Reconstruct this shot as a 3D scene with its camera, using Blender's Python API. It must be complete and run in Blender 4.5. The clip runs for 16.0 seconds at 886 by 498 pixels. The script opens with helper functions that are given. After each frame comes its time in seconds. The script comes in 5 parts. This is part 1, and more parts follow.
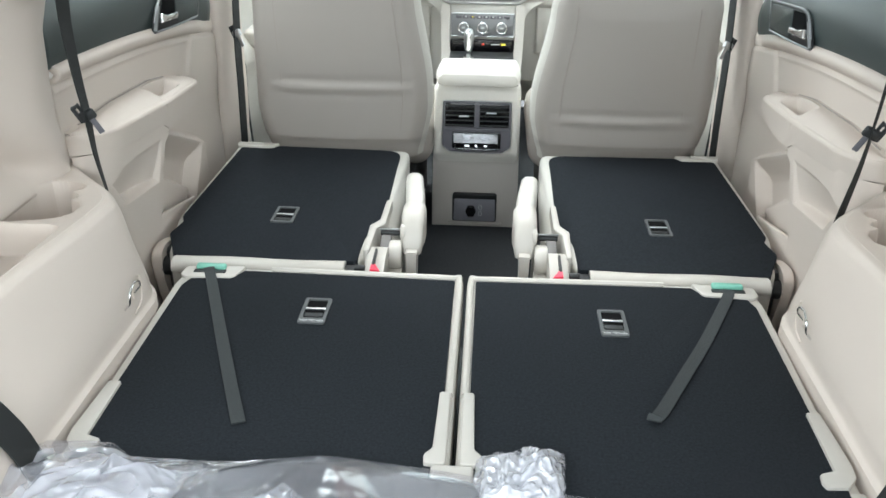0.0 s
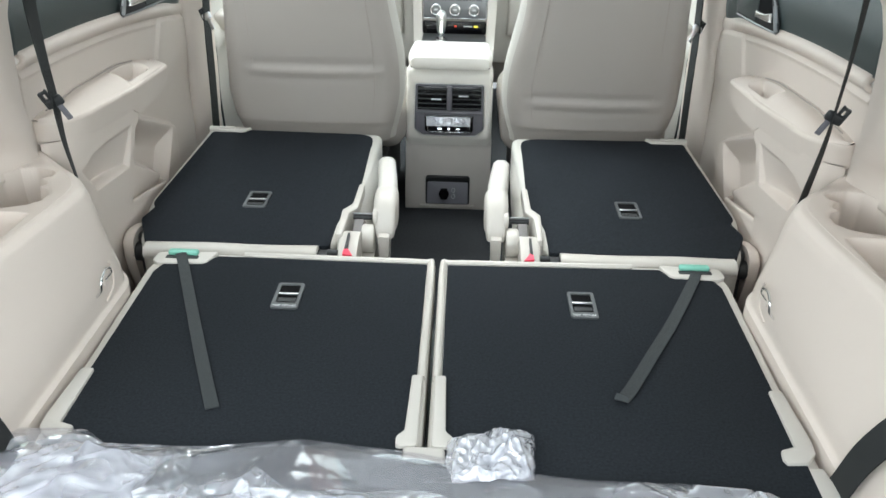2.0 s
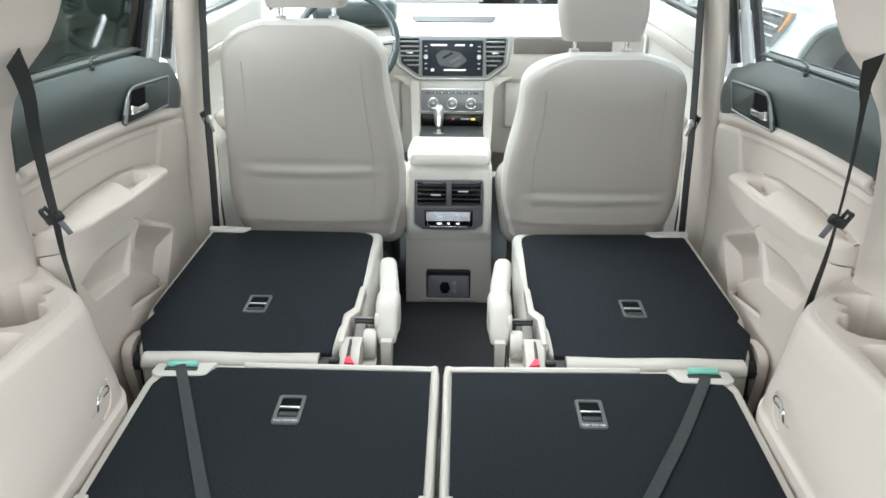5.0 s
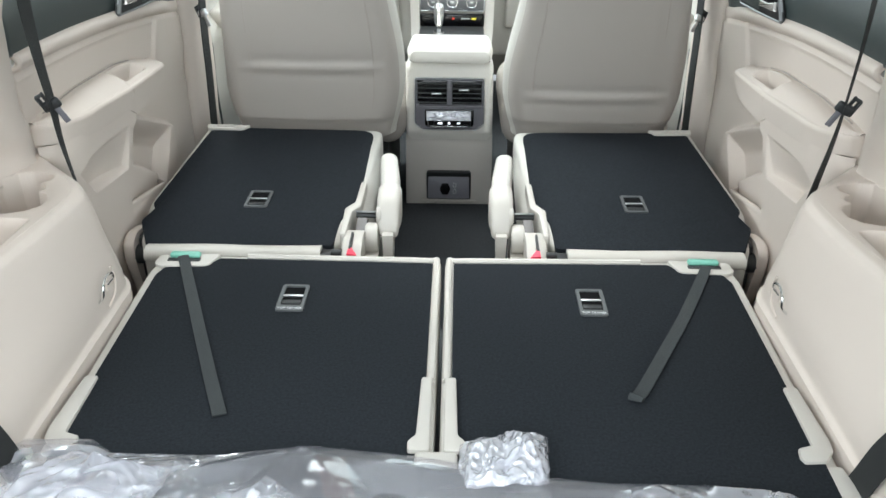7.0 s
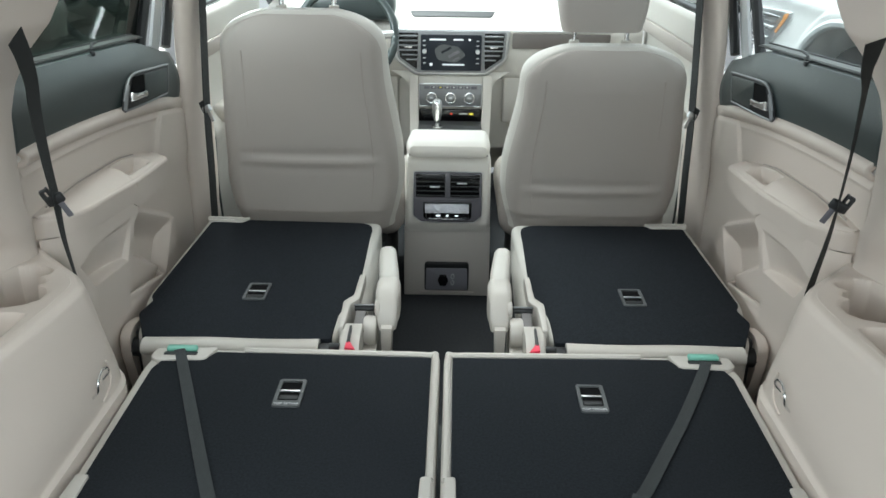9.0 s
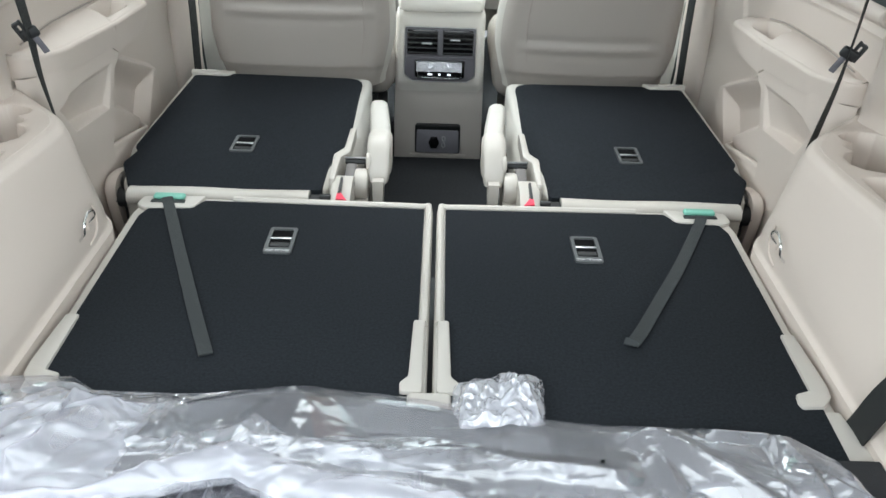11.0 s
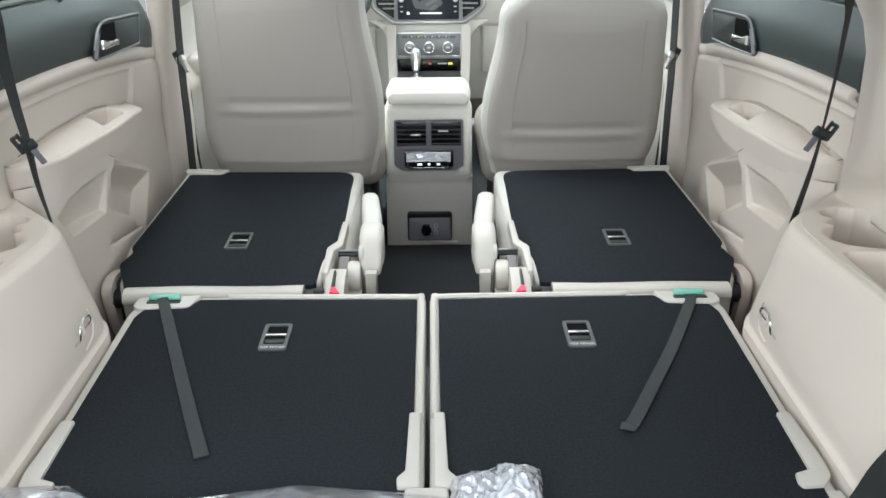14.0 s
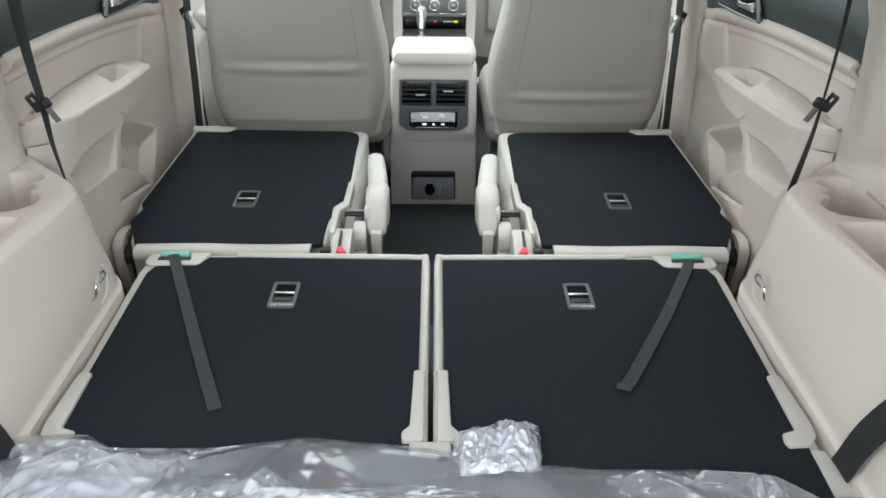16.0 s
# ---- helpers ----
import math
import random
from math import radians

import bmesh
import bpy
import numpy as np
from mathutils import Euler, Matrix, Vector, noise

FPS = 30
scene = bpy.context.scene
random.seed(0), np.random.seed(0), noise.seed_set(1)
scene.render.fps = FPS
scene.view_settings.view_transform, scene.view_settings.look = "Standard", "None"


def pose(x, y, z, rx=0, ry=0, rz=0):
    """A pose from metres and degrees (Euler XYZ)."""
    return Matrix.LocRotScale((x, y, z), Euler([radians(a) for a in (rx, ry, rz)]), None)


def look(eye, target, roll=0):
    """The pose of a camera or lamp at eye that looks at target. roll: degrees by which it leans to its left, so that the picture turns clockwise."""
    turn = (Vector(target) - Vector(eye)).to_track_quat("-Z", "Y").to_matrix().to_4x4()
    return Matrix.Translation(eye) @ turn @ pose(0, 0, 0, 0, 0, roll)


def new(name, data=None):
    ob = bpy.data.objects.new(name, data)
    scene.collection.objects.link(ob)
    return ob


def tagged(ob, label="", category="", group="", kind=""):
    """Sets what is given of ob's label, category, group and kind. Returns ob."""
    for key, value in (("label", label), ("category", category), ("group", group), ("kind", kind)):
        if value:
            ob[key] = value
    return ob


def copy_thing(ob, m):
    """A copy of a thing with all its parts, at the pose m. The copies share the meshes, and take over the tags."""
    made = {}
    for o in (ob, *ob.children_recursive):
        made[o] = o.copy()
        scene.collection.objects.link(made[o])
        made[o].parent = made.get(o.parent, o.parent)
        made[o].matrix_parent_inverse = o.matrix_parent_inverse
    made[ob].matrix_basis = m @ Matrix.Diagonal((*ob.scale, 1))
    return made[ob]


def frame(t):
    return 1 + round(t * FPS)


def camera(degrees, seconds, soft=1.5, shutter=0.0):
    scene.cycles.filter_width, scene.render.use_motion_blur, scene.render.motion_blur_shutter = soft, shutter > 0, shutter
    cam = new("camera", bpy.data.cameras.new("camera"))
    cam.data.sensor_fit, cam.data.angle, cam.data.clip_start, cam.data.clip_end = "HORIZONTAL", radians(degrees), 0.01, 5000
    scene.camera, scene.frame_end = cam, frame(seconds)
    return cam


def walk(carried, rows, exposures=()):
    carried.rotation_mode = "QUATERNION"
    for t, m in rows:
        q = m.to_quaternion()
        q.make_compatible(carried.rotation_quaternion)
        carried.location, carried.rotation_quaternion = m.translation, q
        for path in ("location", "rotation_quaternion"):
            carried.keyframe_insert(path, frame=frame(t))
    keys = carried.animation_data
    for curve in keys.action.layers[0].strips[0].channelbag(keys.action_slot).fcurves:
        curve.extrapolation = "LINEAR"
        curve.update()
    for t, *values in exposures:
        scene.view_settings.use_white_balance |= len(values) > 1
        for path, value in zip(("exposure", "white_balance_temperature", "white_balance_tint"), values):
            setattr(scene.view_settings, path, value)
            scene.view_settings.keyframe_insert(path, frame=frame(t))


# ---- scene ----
cam = camera(56.6, 16.0, soft=1.6)
# seconds, x, y, z, pitch, roll, yaw
PATH = [
    (0.0, 0.0306, -1.4691, 0.8228, 62.903, -0.702, 3.380),
    (0.5, 0.0354, -1.4623, 0.8244, 62.459, -0.952, 2.385),
    (1.0, 0.0364, -1.4572, 0.8286, 61.778, -0.837, 2.064),
    (1.5, 0.0337, -1.4669, 0.8320, 61.747, -1.314, 1.929),
    (2.0, 0.0394, -1.4785, 0.8353, 61.598, -1.099, 1.713),
    (2.5, 0.0359, -1.4672, 0.8640, 61.231, -1.271, 1.871),
    (3.0, 0.0244, -1.4722, 0.8685, 62.038, -1.044, 1.487),
    (3.5, 0.0280, -1.4670, 0.8515, 61.526, -0.814, 1.628),
    (4.0, 0.0302, -1.4281, 0.8822, 62.355, -0.249, 1.378),
    (4.2, 0.0321, -1.4145, 0.9069, 65.411, 0.045, 1.364),
    (4.5, 0.0310, -1.4200, 0.9000, 67.000, -0.100, 1.300),
    (5.2, 0.0280, -1.4400, 0.8750, 66.600, -0.300, 1.150),
    (5.9, 0.0250, -1.4520, 0.8450, 63.300, -0.420, 0.980),
    (6.3, 0.0242, -1.4563, 0.8402, 62.176, -0.448, 0.934),
    (6.5, 0.0241, -1.4559, 0.8443, 61.294, -0.408, 0.952),
    (7.0, 0.0211, -1.4526, 0.8373, 60.990, -0.385, 1.079),
    (7.5, 0.0179, -1.4472, 0.8273, 60.776, -0.576, 1.002),
    (8.0, 0.0187, -1.4393, 0.8475, 62.193, -0.309, 1.057),
    (8.5, 0.0199, -1.4323, 0.8649, 66.414, -0.031, 0.972),
    (8.8, 0.0282, -1.4300, 0.8624, 67.827, 0.130, 0.994),
    (9.0, 0.0160, -1.4481, 0.8493, 67.083, -0.643, 0.929),
    (9.5, 0.0128, -1.4444, 0.7737, 59.526, -1.833, 0.828),
    (9.7, 0.0073, -1.4446, 0.7793, 58.410, -2.071, 0.578),
    (11.8, 0.0012, -1.4425, 0.7816, 59.482, -1.248, 0.360),
    (12.0, 0.0029, -1.4451, 0.7942, 59.824, -0.869, 0.027),
    (12.5, 0.0061, -1.4450, 0.8010, 62.383, -0.500, -0.285),
    (13.0, 0.0085, -1.4445, 0.8036, 64.227, -0.310, -0.454),
    (13.5, 0.0122, -1.4465, 0.8063, 64.351, 0.316, -0.747),
    (14.0, 0.0136, -1.4525, 0.8039, 64.466, 0.246, -0.802),
    (14.5, 0.0198, -1.4508, 0.8099, 64.403, 0.400, -0.763),
    (15.0, 0.0143, -1.4669, 0.8011, 63.657, 0.206, -0.815),
    (15.5, 0.0037, -1.4923, 0.7766, 55.351, -0.799, -0.459),
    (16.0, 0.0038, -1.4809, 0.8335, 61.347, -0.586, -0.396),
]
walk(cam, [(t, pose(x, y, z, rx, ry, rz)) for t, x, y, z, rx, ry, rz in PATH],
     exposures=[(0.0, 2.75, 6100, 3.5), (8.0, 2.77, 6100, 3.5), (8.5, 2.63, 6100, 2.5), (8.8, 2.22, 6100, 1.5), (9.1, 2.15, 6100, 2.0), (9.5, 2.45, 6100, 4.0), (9.7, 2.45, 6100, 4.0), (11.8, 2.65, 6100, 4.0), (15.5, 2.65, 6100, 4.0), (16.0, 2.40, 6100, 3.5)])

# ---- light ----
world = bpy.data.worlds.new("sky")
scene.world = world
world.use_nodes = True
wn, wl = world.node_tree.nodes, world.node_tree.links
sky = wn.new("ShaderNodeTexSky")
sky.sky_type = "NISHITA"
sky.sun_disc = False
sky.sun_elevation, sky.sun_rotation = radians(71), radians(333)
sky.air_density, sky.dust_density, sky.ozone_density = 1.0, 3.0, 1.0
haze = wn.new("ShaderNodeHueSaturation")
haze.inputs["Saturation"].default_value = 0.12
wl.new(sky.outputs[0], haze.inputs["Color"])
wl.new(haze.outputs[0], wn["Background"].inputs[0])
wn["Background"].inputs[1].default_value = 0.13
sun_data = bpy.data.lights.new("sun", "SUN")
sun_data.energy, sun_data.angle, sun_data.color = 0.6, radians(40), (1.0, 0.98, 0.95)
sun = new("sun", sun_data)
sun.matrix_world = look((-1.2, 2.4, 8), (0, 0, 0))


def opening_light(name, at, target, wide, high, watts):
    """An area lamp added at an opening of the car, to top up the sky light there."""
    d = bpy.data.lights.new(name, "AREA")
    d.shape, d.size, d.size_y, d.energy, d.color = "RECTANGLE", wide, high, watts, (0.97, 0.99, 1.0)
    new(name, d).matrix_world = look(at, target)


opening_light("tailgate_light", (-0.12, -1.06, 0.58), (0.25, 0.45, 0.05), 1.15, 0.60, 1.2)
opening_light("quarter_light", (0.80, -0.72, 0.63), (-0.2, -0.6, 0.2), 0.50, 0.34, 0.02)
opening_light("quarter_light", (-0.80, -0.72, 0.63), (0.2, -0.6, 0.2), 0.50, 0.34, 0.25)
opening_light("side_light", (0.79, 0.40, 0.72), (-0.30, 1.40, -0.10), 0.60, 0.26, 0.03)
opening_light("side_light", (-0.79, 0.40, 0.72), (0.70, 0.60, 0.15), 0.60, 0.26, 0.7)
opening_light("side_light", (0.77, 1.30, 0.70), (-0.72, 1.3, 0.10), 0.60, 0.26, 0.4)
opening_light("side_light", (-0.77, 1.30, 0.70), (0.72, 1.3, 0.10), 0.60, 0.26, 2.2)


# ---- materials ----
def material(name, colour, rough=0.6, metal=0.0, grain=0.0, grain_size=400.0, vary=0.06, vary_size=3.0, coat=0.0,
             spec=0.5, sheen=0.0, emit=None, power=0.0, weave=False):
    m = bpy.data.materials.new(name)
    m.use_nodes = True
    n, l = m.node_tree.nodes, m.node_tree.links
    b = n["Principled BSDF"]
    b.inputs["Roughness"].default_value = rough
    b.inputs["Metallic"].default_value = metal
    b.inputs["Coat Weight"].default_value = coat
    b.inputs["Specular IOR Level"].default_value = spec
    b.inputs["Sheen Weight"].default_value = sheen
    co = n.new("ShaderNodeTexCoord")
    big = n.new("ShaderNodeTexNoise")
    big.inputs["Scale"].default_value, big.inputs["Detail"].default_value = vary_size, 6
    l.new(co.outputs["Object"], big.inputs["Vector"])
    fine = n.new("ShaderNodeTexNoise")
    fine.inputs["Scale"].default_value, fine.inputs["Detail"].default_value = grain_size, 3
    l.new(co.outputs["Object"], fine.inputs["Vector"])
    mix = n.new("ShaderNodeMixRGB")
    mix.inputs[1].default_value = (*[c * (1 - vary) for c in colour], 1)
    mix.inputs[2].default_value = (*[min(1, c * (1 + vary)) for c in colour], 1)
    add = n.new("ShaderNodeMath")
    add.operation = "MULTIPLY_ADD"
    add.inputs[1].default_value, add.inputs[2].default_value = 0.35, 0.0
    l.new(fine.outputs[0], add.inputs[0])
    add2 = n.new("ShaderNodeMath")
    add2.operation = "MULTIPLY_ADD"
    add2.inputs[1].default_value = 0.65
    l.new(big.outputs[0], add2.inputs[0])
    l.new(add.outputs[0], add2.inputs[2])
    l.new(add2.outputs[0], mix.inputs[0])
    l.new(mix.outputs[0], b.inputs["Base Color"])
    rr = n.new("ShaderNodeMapRange")
    rr.inputs["To Min"].default_value, rr.inputs["To Max"].default_value = max(0.02, rough - 0.07), min(1, rough + 0.07)
    l.new(big.outputs[0], rr.inputs[0])
    l.new(rr.outputs[0], b.inputs["Roughness"])
    if grain:
        bump = n.new("ShaderNodeBump")
        bump.inputs["Strength"].default_value, bump.inputs["Distance"].default_value = grain, 0.001
        src = fine
        if weave:
            src = n.new("ShaderNodeTexVoronoi")
            src.inputs["Scale"].default_value = grain_size
            l.new(co.outputs["Object"], src.inputs["Vector"])
        l.new(src.outputs[0], bump.inputs["Height"])
        l.new(bump.outputs[0], b.inputs["Normal"])
    if emit:
        b.inputs["Emission Color"].default_value = (*emit, 1)
        b.inputs["Emission Strength"].default_value = power
    return m


def edge_gloss(n, l, base, top, normal=None):
    """Share of gloss: base face on, rising to top at grazing angles."""
    lw = n.new("ShaderNodeLayerWeight")
    lw.inputs["Blend"].default_value = 0.5
    if normal is not None:
        l.new(normal, lw.inputs["Normal"])
    p = n.new("ShaderNodeMath")
    p.operation = "POWER"
    p.inputs[1].default_value = 3.5
    l.new(lw.outputs["Facing"], p.inputs[0])
    q = n.new("ShaderNodeMath")
    q.operation = "MULTIPLY_ADD"
    q.inputs[1].default_value, q.inputs[2].default_value = top - base, base
    q.use_clamp = True
    l.new(p.outputs[0], q.inputs[0])
    return q.outputs[0]


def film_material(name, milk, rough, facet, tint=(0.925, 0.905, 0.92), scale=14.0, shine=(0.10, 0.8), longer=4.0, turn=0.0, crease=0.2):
    """Crinkled clear plastic film: sharp folds that run one way and some across them, whitish where it is doubled, with
    fold highlights painted along the creases.
    """
    m = bpy.data.materials.new(name)
    m.use_nodes = True
    n, l = m.node_tree.nodes, m.node_tree.links
    n.remove(n["Principled BSDF"])
    out = n["Material Output"]

    def math_node(op, x, y, z=None, clamp=False):
        q = n.new("ShaderNodeMath")
        q.operation, q.use_clamp = op, clamp
        for k, value in enumerate((x, y, z)):
            if value is None:
                continue
            if isinstance(value, (int, float)):
                q.inputs[k].default_value = value
            else:
                l.new(value, q.inputs[k])
        return q.outputs[0]

    co = n.new("ShaderNodeTexCoord")

    def layer(size, angle, longer, detail):
        """Sharp ridges that run on along one direction."""
        rot = n.new("ShaderNodeMapping")
        rot.inputs["Rotation"].default_value = (0, 0, radians(-angle))
        l.new(co.outputs["Object"], rot.inputs["Vector"])
        mp = n.new("ShaderNodeMapping")
        mp.inputs["Scale"].default_value = (1 / longer, 1, 1)
        l.new(rot.outputs[0], mp.inputs["Vector"])
        t = n.new("ShaderNodeTexNoise")
        t.noise_type = "RIDGED_MULTIFRACTAL"
        for key, value in (("Scale", size), ("Detail", detail), ("Roughness", 0.45), ("Lacunarity", 2.1), ("Offset", 1.0), ("Gain", 1.6), ("Distortion", 0.35)):
            t.inputs[key].default_value = value
        l.new(mp.outputs[0], t.inputs["Vector"])
        return t.outputs[0]

    main = layer(scale, turn, longer, 2.0)
    cross = layer(scale * 1.4, turn + 48, longer * 0.7, 1.0)
    tall = math_node("MULTIPLY_ADD", cross, 0.5, main)
    bump = n.new("ShaderNodeBump")
    bump.inputs["Strength"].default_value, bump.inputs["Distance"].default_value = 1.0, facet
    l.new(tall, bump.inputs["Height"])
    clear = n.new("ShaderNodeBsdfTransparent")
    clear.inputs[0].default_value = (*tint, 1)
    gloss = n.new("ShaderNodeBsdfGlossy")
    gloss.inputs[0].default_value, gloss.inputs[1].default_value = (1.0, 1.0, 1.0, 1), rough
    l.new(bump.outputs[0], gloss.inputs["Normal"])
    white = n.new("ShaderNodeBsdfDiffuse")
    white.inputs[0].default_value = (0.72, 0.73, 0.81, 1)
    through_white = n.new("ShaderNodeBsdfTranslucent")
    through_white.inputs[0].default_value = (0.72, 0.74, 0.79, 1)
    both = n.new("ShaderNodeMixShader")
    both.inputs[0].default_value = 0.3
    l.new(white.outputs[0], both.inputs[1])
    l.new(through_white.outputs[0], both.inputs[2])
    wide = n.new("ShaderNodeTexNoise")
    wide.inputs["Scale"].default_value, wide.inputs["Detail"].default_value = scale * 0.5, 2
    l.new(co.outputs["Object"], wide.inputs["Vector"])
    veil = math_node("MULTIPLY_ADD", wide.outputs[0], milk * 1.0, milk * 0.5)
    # Bright streaks of the folds, painted as extra white on the ridges.
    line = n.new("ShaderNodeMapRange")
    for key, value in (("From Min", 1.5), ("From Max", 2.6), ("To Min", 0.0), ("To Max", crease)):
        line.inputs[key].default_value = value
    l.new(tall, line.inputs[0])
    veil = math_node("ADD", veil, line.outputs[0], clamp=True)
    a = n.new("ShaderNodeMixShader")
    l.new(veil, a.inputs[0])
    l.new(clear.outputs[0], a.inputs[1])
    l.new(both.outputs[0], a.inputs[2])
    c = n.new("ShaderNodeMixShader")
    l.new(edge_gloss(n, l, *shine, bump.outputs[0]), c.inputs[0])
    l.new(a.outputs[0], c.inputs[1])
    l.new(gloss.outputs[0], c.inputs[2])
    l.new(c.outputs[0], out.inputs[0])
    return m


def glass_material(name, tint):
    m = bpy.data.materials.new(name)
    m.use_nodes = True
    n, l = m.node_tree.nodes, m.node_tree.links
    n.remove(n["Principled BSDF"])
    clear = n.new("ShaderNodeBsdfTransparent")
    clear.inputs[0].default_value = (*tint, 1)
    gloss = n.new("ShaderNodeBsdfGlossy")
    gloss.inputs[1].default_value = 0.02
    mix = n.new("ShaderNodeMixShader")
    l.new(edge_gloss(n, l, 0.03, 0.35), mix.inputs[0])
    l.new(clear.outputs[0], mix.inputs[1])
    l.new(gloss.outputs[0], mix.inputs[2])
    l.new(mix.outputs[0], n["Material Output"].inputs[0])
    return m


BEIGE = material("beige_plastic", (0.572, 0.502, 0.445), 0.55, grain=0.25, grain_size=900, vary=0.03)
RIM = material("pale_beige_plastic", (0.47, 0.442, 0.402), 0.45, grain=0.15, grain_size=900, vary=0.03)
VINYL = material("grey_beige_leatherette", (0.350, 0.318, 0.288), 0.5, grain=0.5, grain_size=520, vary=0.03, weave=True)
LID = material("ivory_leatherette", (0.50, 0.48, 0.44), 0.45, grain=0.4, grain_size=520, vary=0.03, weave=True)
DECOR = material("dark_taupe_decor", (0.12, 0.105, 0.095), 0.4, vary=0.08, vary_size=30)
TAUPE = material("taupe_plastic", (0.33, 0.295, 0.265), 0.55, grain=0.25, grain_size=900, vary=0.03)
FLOOR_CARPET = material("charcoal_carpet", (0.040, 0.042, 0.045), 0.95, grain=0.8, grain_size=500, vary=0.6, vary_size=150, spec=0.05)
CARPET = material("black_carpet", (0.0188, 0.0212, 0.0248), 0.97, grain=0.8, grain_size=620, vary=0.85, vary_size=230, spec=0.05)
# Near-black of flat patches that stand in for shade inside openings.
HOLE_SHADE = material("opening_shade", (0.004, 0.004, 0.0045), 0.9, spec=0.1)
MAT_DARK = material("dark_cargo_mat", (0.02, 0.021, 0.024), 0.85, grain=0.8, grain_size=300, vary=0.3)
BLACK = material("black_plastic", (0.012, 0.013, 0.014), 0.5, grain=0.2, grain_size=800, vary=0.1)
GLOSS_BLACK = material("gloss_black", (0.006, 0.006, 0.007), 0.12, vary=0.05)
CHARCOAL = material("charcoal_door_trim", (0.032, 0.044, 0.0435), 0.38, grain=0.3, grain_size=700, vary=0.06)
HANDLE_GREY = material("grey_handle_plastic", (0.075, 0.08, 0.082), 0.45, grain=0.2, vary=0.05)
DARK_BRACKET = material("dark_taupe_plastic", (0.13, 0.12, 0.115), 0.5, grain=0.2, grain_size=900, vary=0.04)
CONSOLE = material("console_plastic", (0.64, 0.61, 0.56), 0.5, grain=0.25, grain_size=900, vary=0.03)
CONSOLE_LOW = material("grey_beige_plastic", (0.56, 0.52, 0.48), 0.5, grain=0.25, grain_size=900, vary=0.03)
OUTLET_GREY = material("light_slate_plastic", (0.24, 0.235, 0.265), 0.5, grain=0.2, vary=0.05)
DASH_GREY = material("dashboard_grey", (0.24, 0.245, 0.255), 0.38, metal=0.3, vary=0.05)
SOCKET_GREY = material("slate_plastic", (0.125, 0.120, 0.135), 0.5, grain=0.2, vary=0.05)
WEB = material("black_webbing", (0.011, 0.0125, 0.0125), 0.8, grain=0.9, grain_size=900, vary=0.12, vary_size=30)
STRAP = material("dark_grey_strap", (0.024, 0.0285, 0.030), 0.75, grain=0.9, grain_size=1100, vary=0.12, vary_size=30)
CHROME = material("chrome", (0.8, 0.8, 0.8), 0.16, metal=1.0, vary=0.02)
SATIN = material("satin_silver", (0.62, 0.63, 0.64), 0.32, metal=1.0, vary=0.02)
SILL_GREY = material("grey_sill_plastic", (0.055, 0.058, 0.055), 0.5, grain=0.2, vary=0.05)
HANDLE_METAL = material("dull_silver", (0.22, 0.225, 0.23), 0.38, metal=0.8, vary=0.03)
GREEN = material("mint_green_plastic", (0.17, 0.42, 0.33), 0.4, vary=0.04)
RED = material("red_plastic", (0.70, 0.025, 0.07), 0.4, vary=0.04)
AMBER = material("amber_lens", (0.72, 0.34, 0.12), 0.2, vary=0.05)
WHITE_PAINT = material("white_car_paint", (0.78, 0.78, 0.77), 0.35, coat=0.3, vary=0.01)
GREY_PAINT = material("pale_grey_frame", (0.5, 0.52, 0.52), 0.4, vary=0.02)
RUBBER = material("tyre_rubber", (0.02, 0.02, 0.02), 0.8, grain=0.5, grain_size=200, vary=0.1)
HEADLINER = material("ivory_headliner", (0.72, 0.70, 0.66), 0.9, grain=0.4, grain_size=600, vary=0.03)
ASPHALT = material("asphalt", (0.06, 0.06, 0.062), 0.9, grain=0.8, grain_size=60, vary=0.25, vary_size=0.8)
CONCRETE = material("grey_concrete", (0.16, 0.165, 0.16), 0.85, grain=0.5, grain_size=40, vary=0.2, vary_size=1.5)
LIGHT_STONE = material("pale_render", (0.45, 0.45, 0.43), 0.85, grain=0.4, grain_size=50, vary=0.08)
SCREEN = material("dark_screen", (0.012, 0.014, 0.018), 0.3, emit=(0.10, 0.13, 0.18), power=0.012, vary=0.02, spec=0.2)
GLOW = material("display_white", (0.7, 0.7, 0.7), 0.4, emit=(0.85, 0.9, 1.0), power=0.10, vary=0.02)
GLOW_BRIGHT = material("display_bright", (0.7, 0.7, 0.7), 0.4, emit=(0.9, 0.95, 1.0), power=0.30, vary=0.02)
GLOW_RED = material("display_red", (0.6, 0.05, 0.03), 0.4, emit=(1, 0.1, 0.05), power=0.08, vary=0.02)
GLOW_AMBER = material("display_amber", (0.7, 0.6, 0.05), 0.4, emit=(1, 0.8, 0.1), power=0.10, vary=0.02)
LETTER = material("pale_lettering", (0.55, 0.56, 0.56), 0.5, vary=0.02)
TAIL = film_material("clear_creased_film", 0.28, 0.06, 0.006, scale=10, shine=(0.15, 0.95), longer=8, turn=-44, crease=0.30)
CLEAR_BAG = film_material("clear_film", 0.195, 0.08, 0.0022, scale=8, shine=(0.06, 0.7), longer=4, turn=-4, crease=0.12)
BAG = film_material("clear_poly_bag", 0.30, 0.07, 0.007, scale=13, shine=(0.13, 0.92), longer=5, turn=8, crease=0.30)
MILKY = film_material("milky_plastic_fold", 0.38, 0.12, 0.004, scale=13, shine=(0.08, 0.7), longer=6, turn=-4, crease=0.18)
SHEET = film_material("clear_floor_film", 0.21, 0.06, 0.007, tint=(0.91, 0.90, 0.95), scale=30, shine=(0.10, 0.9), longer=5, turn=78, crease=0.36)
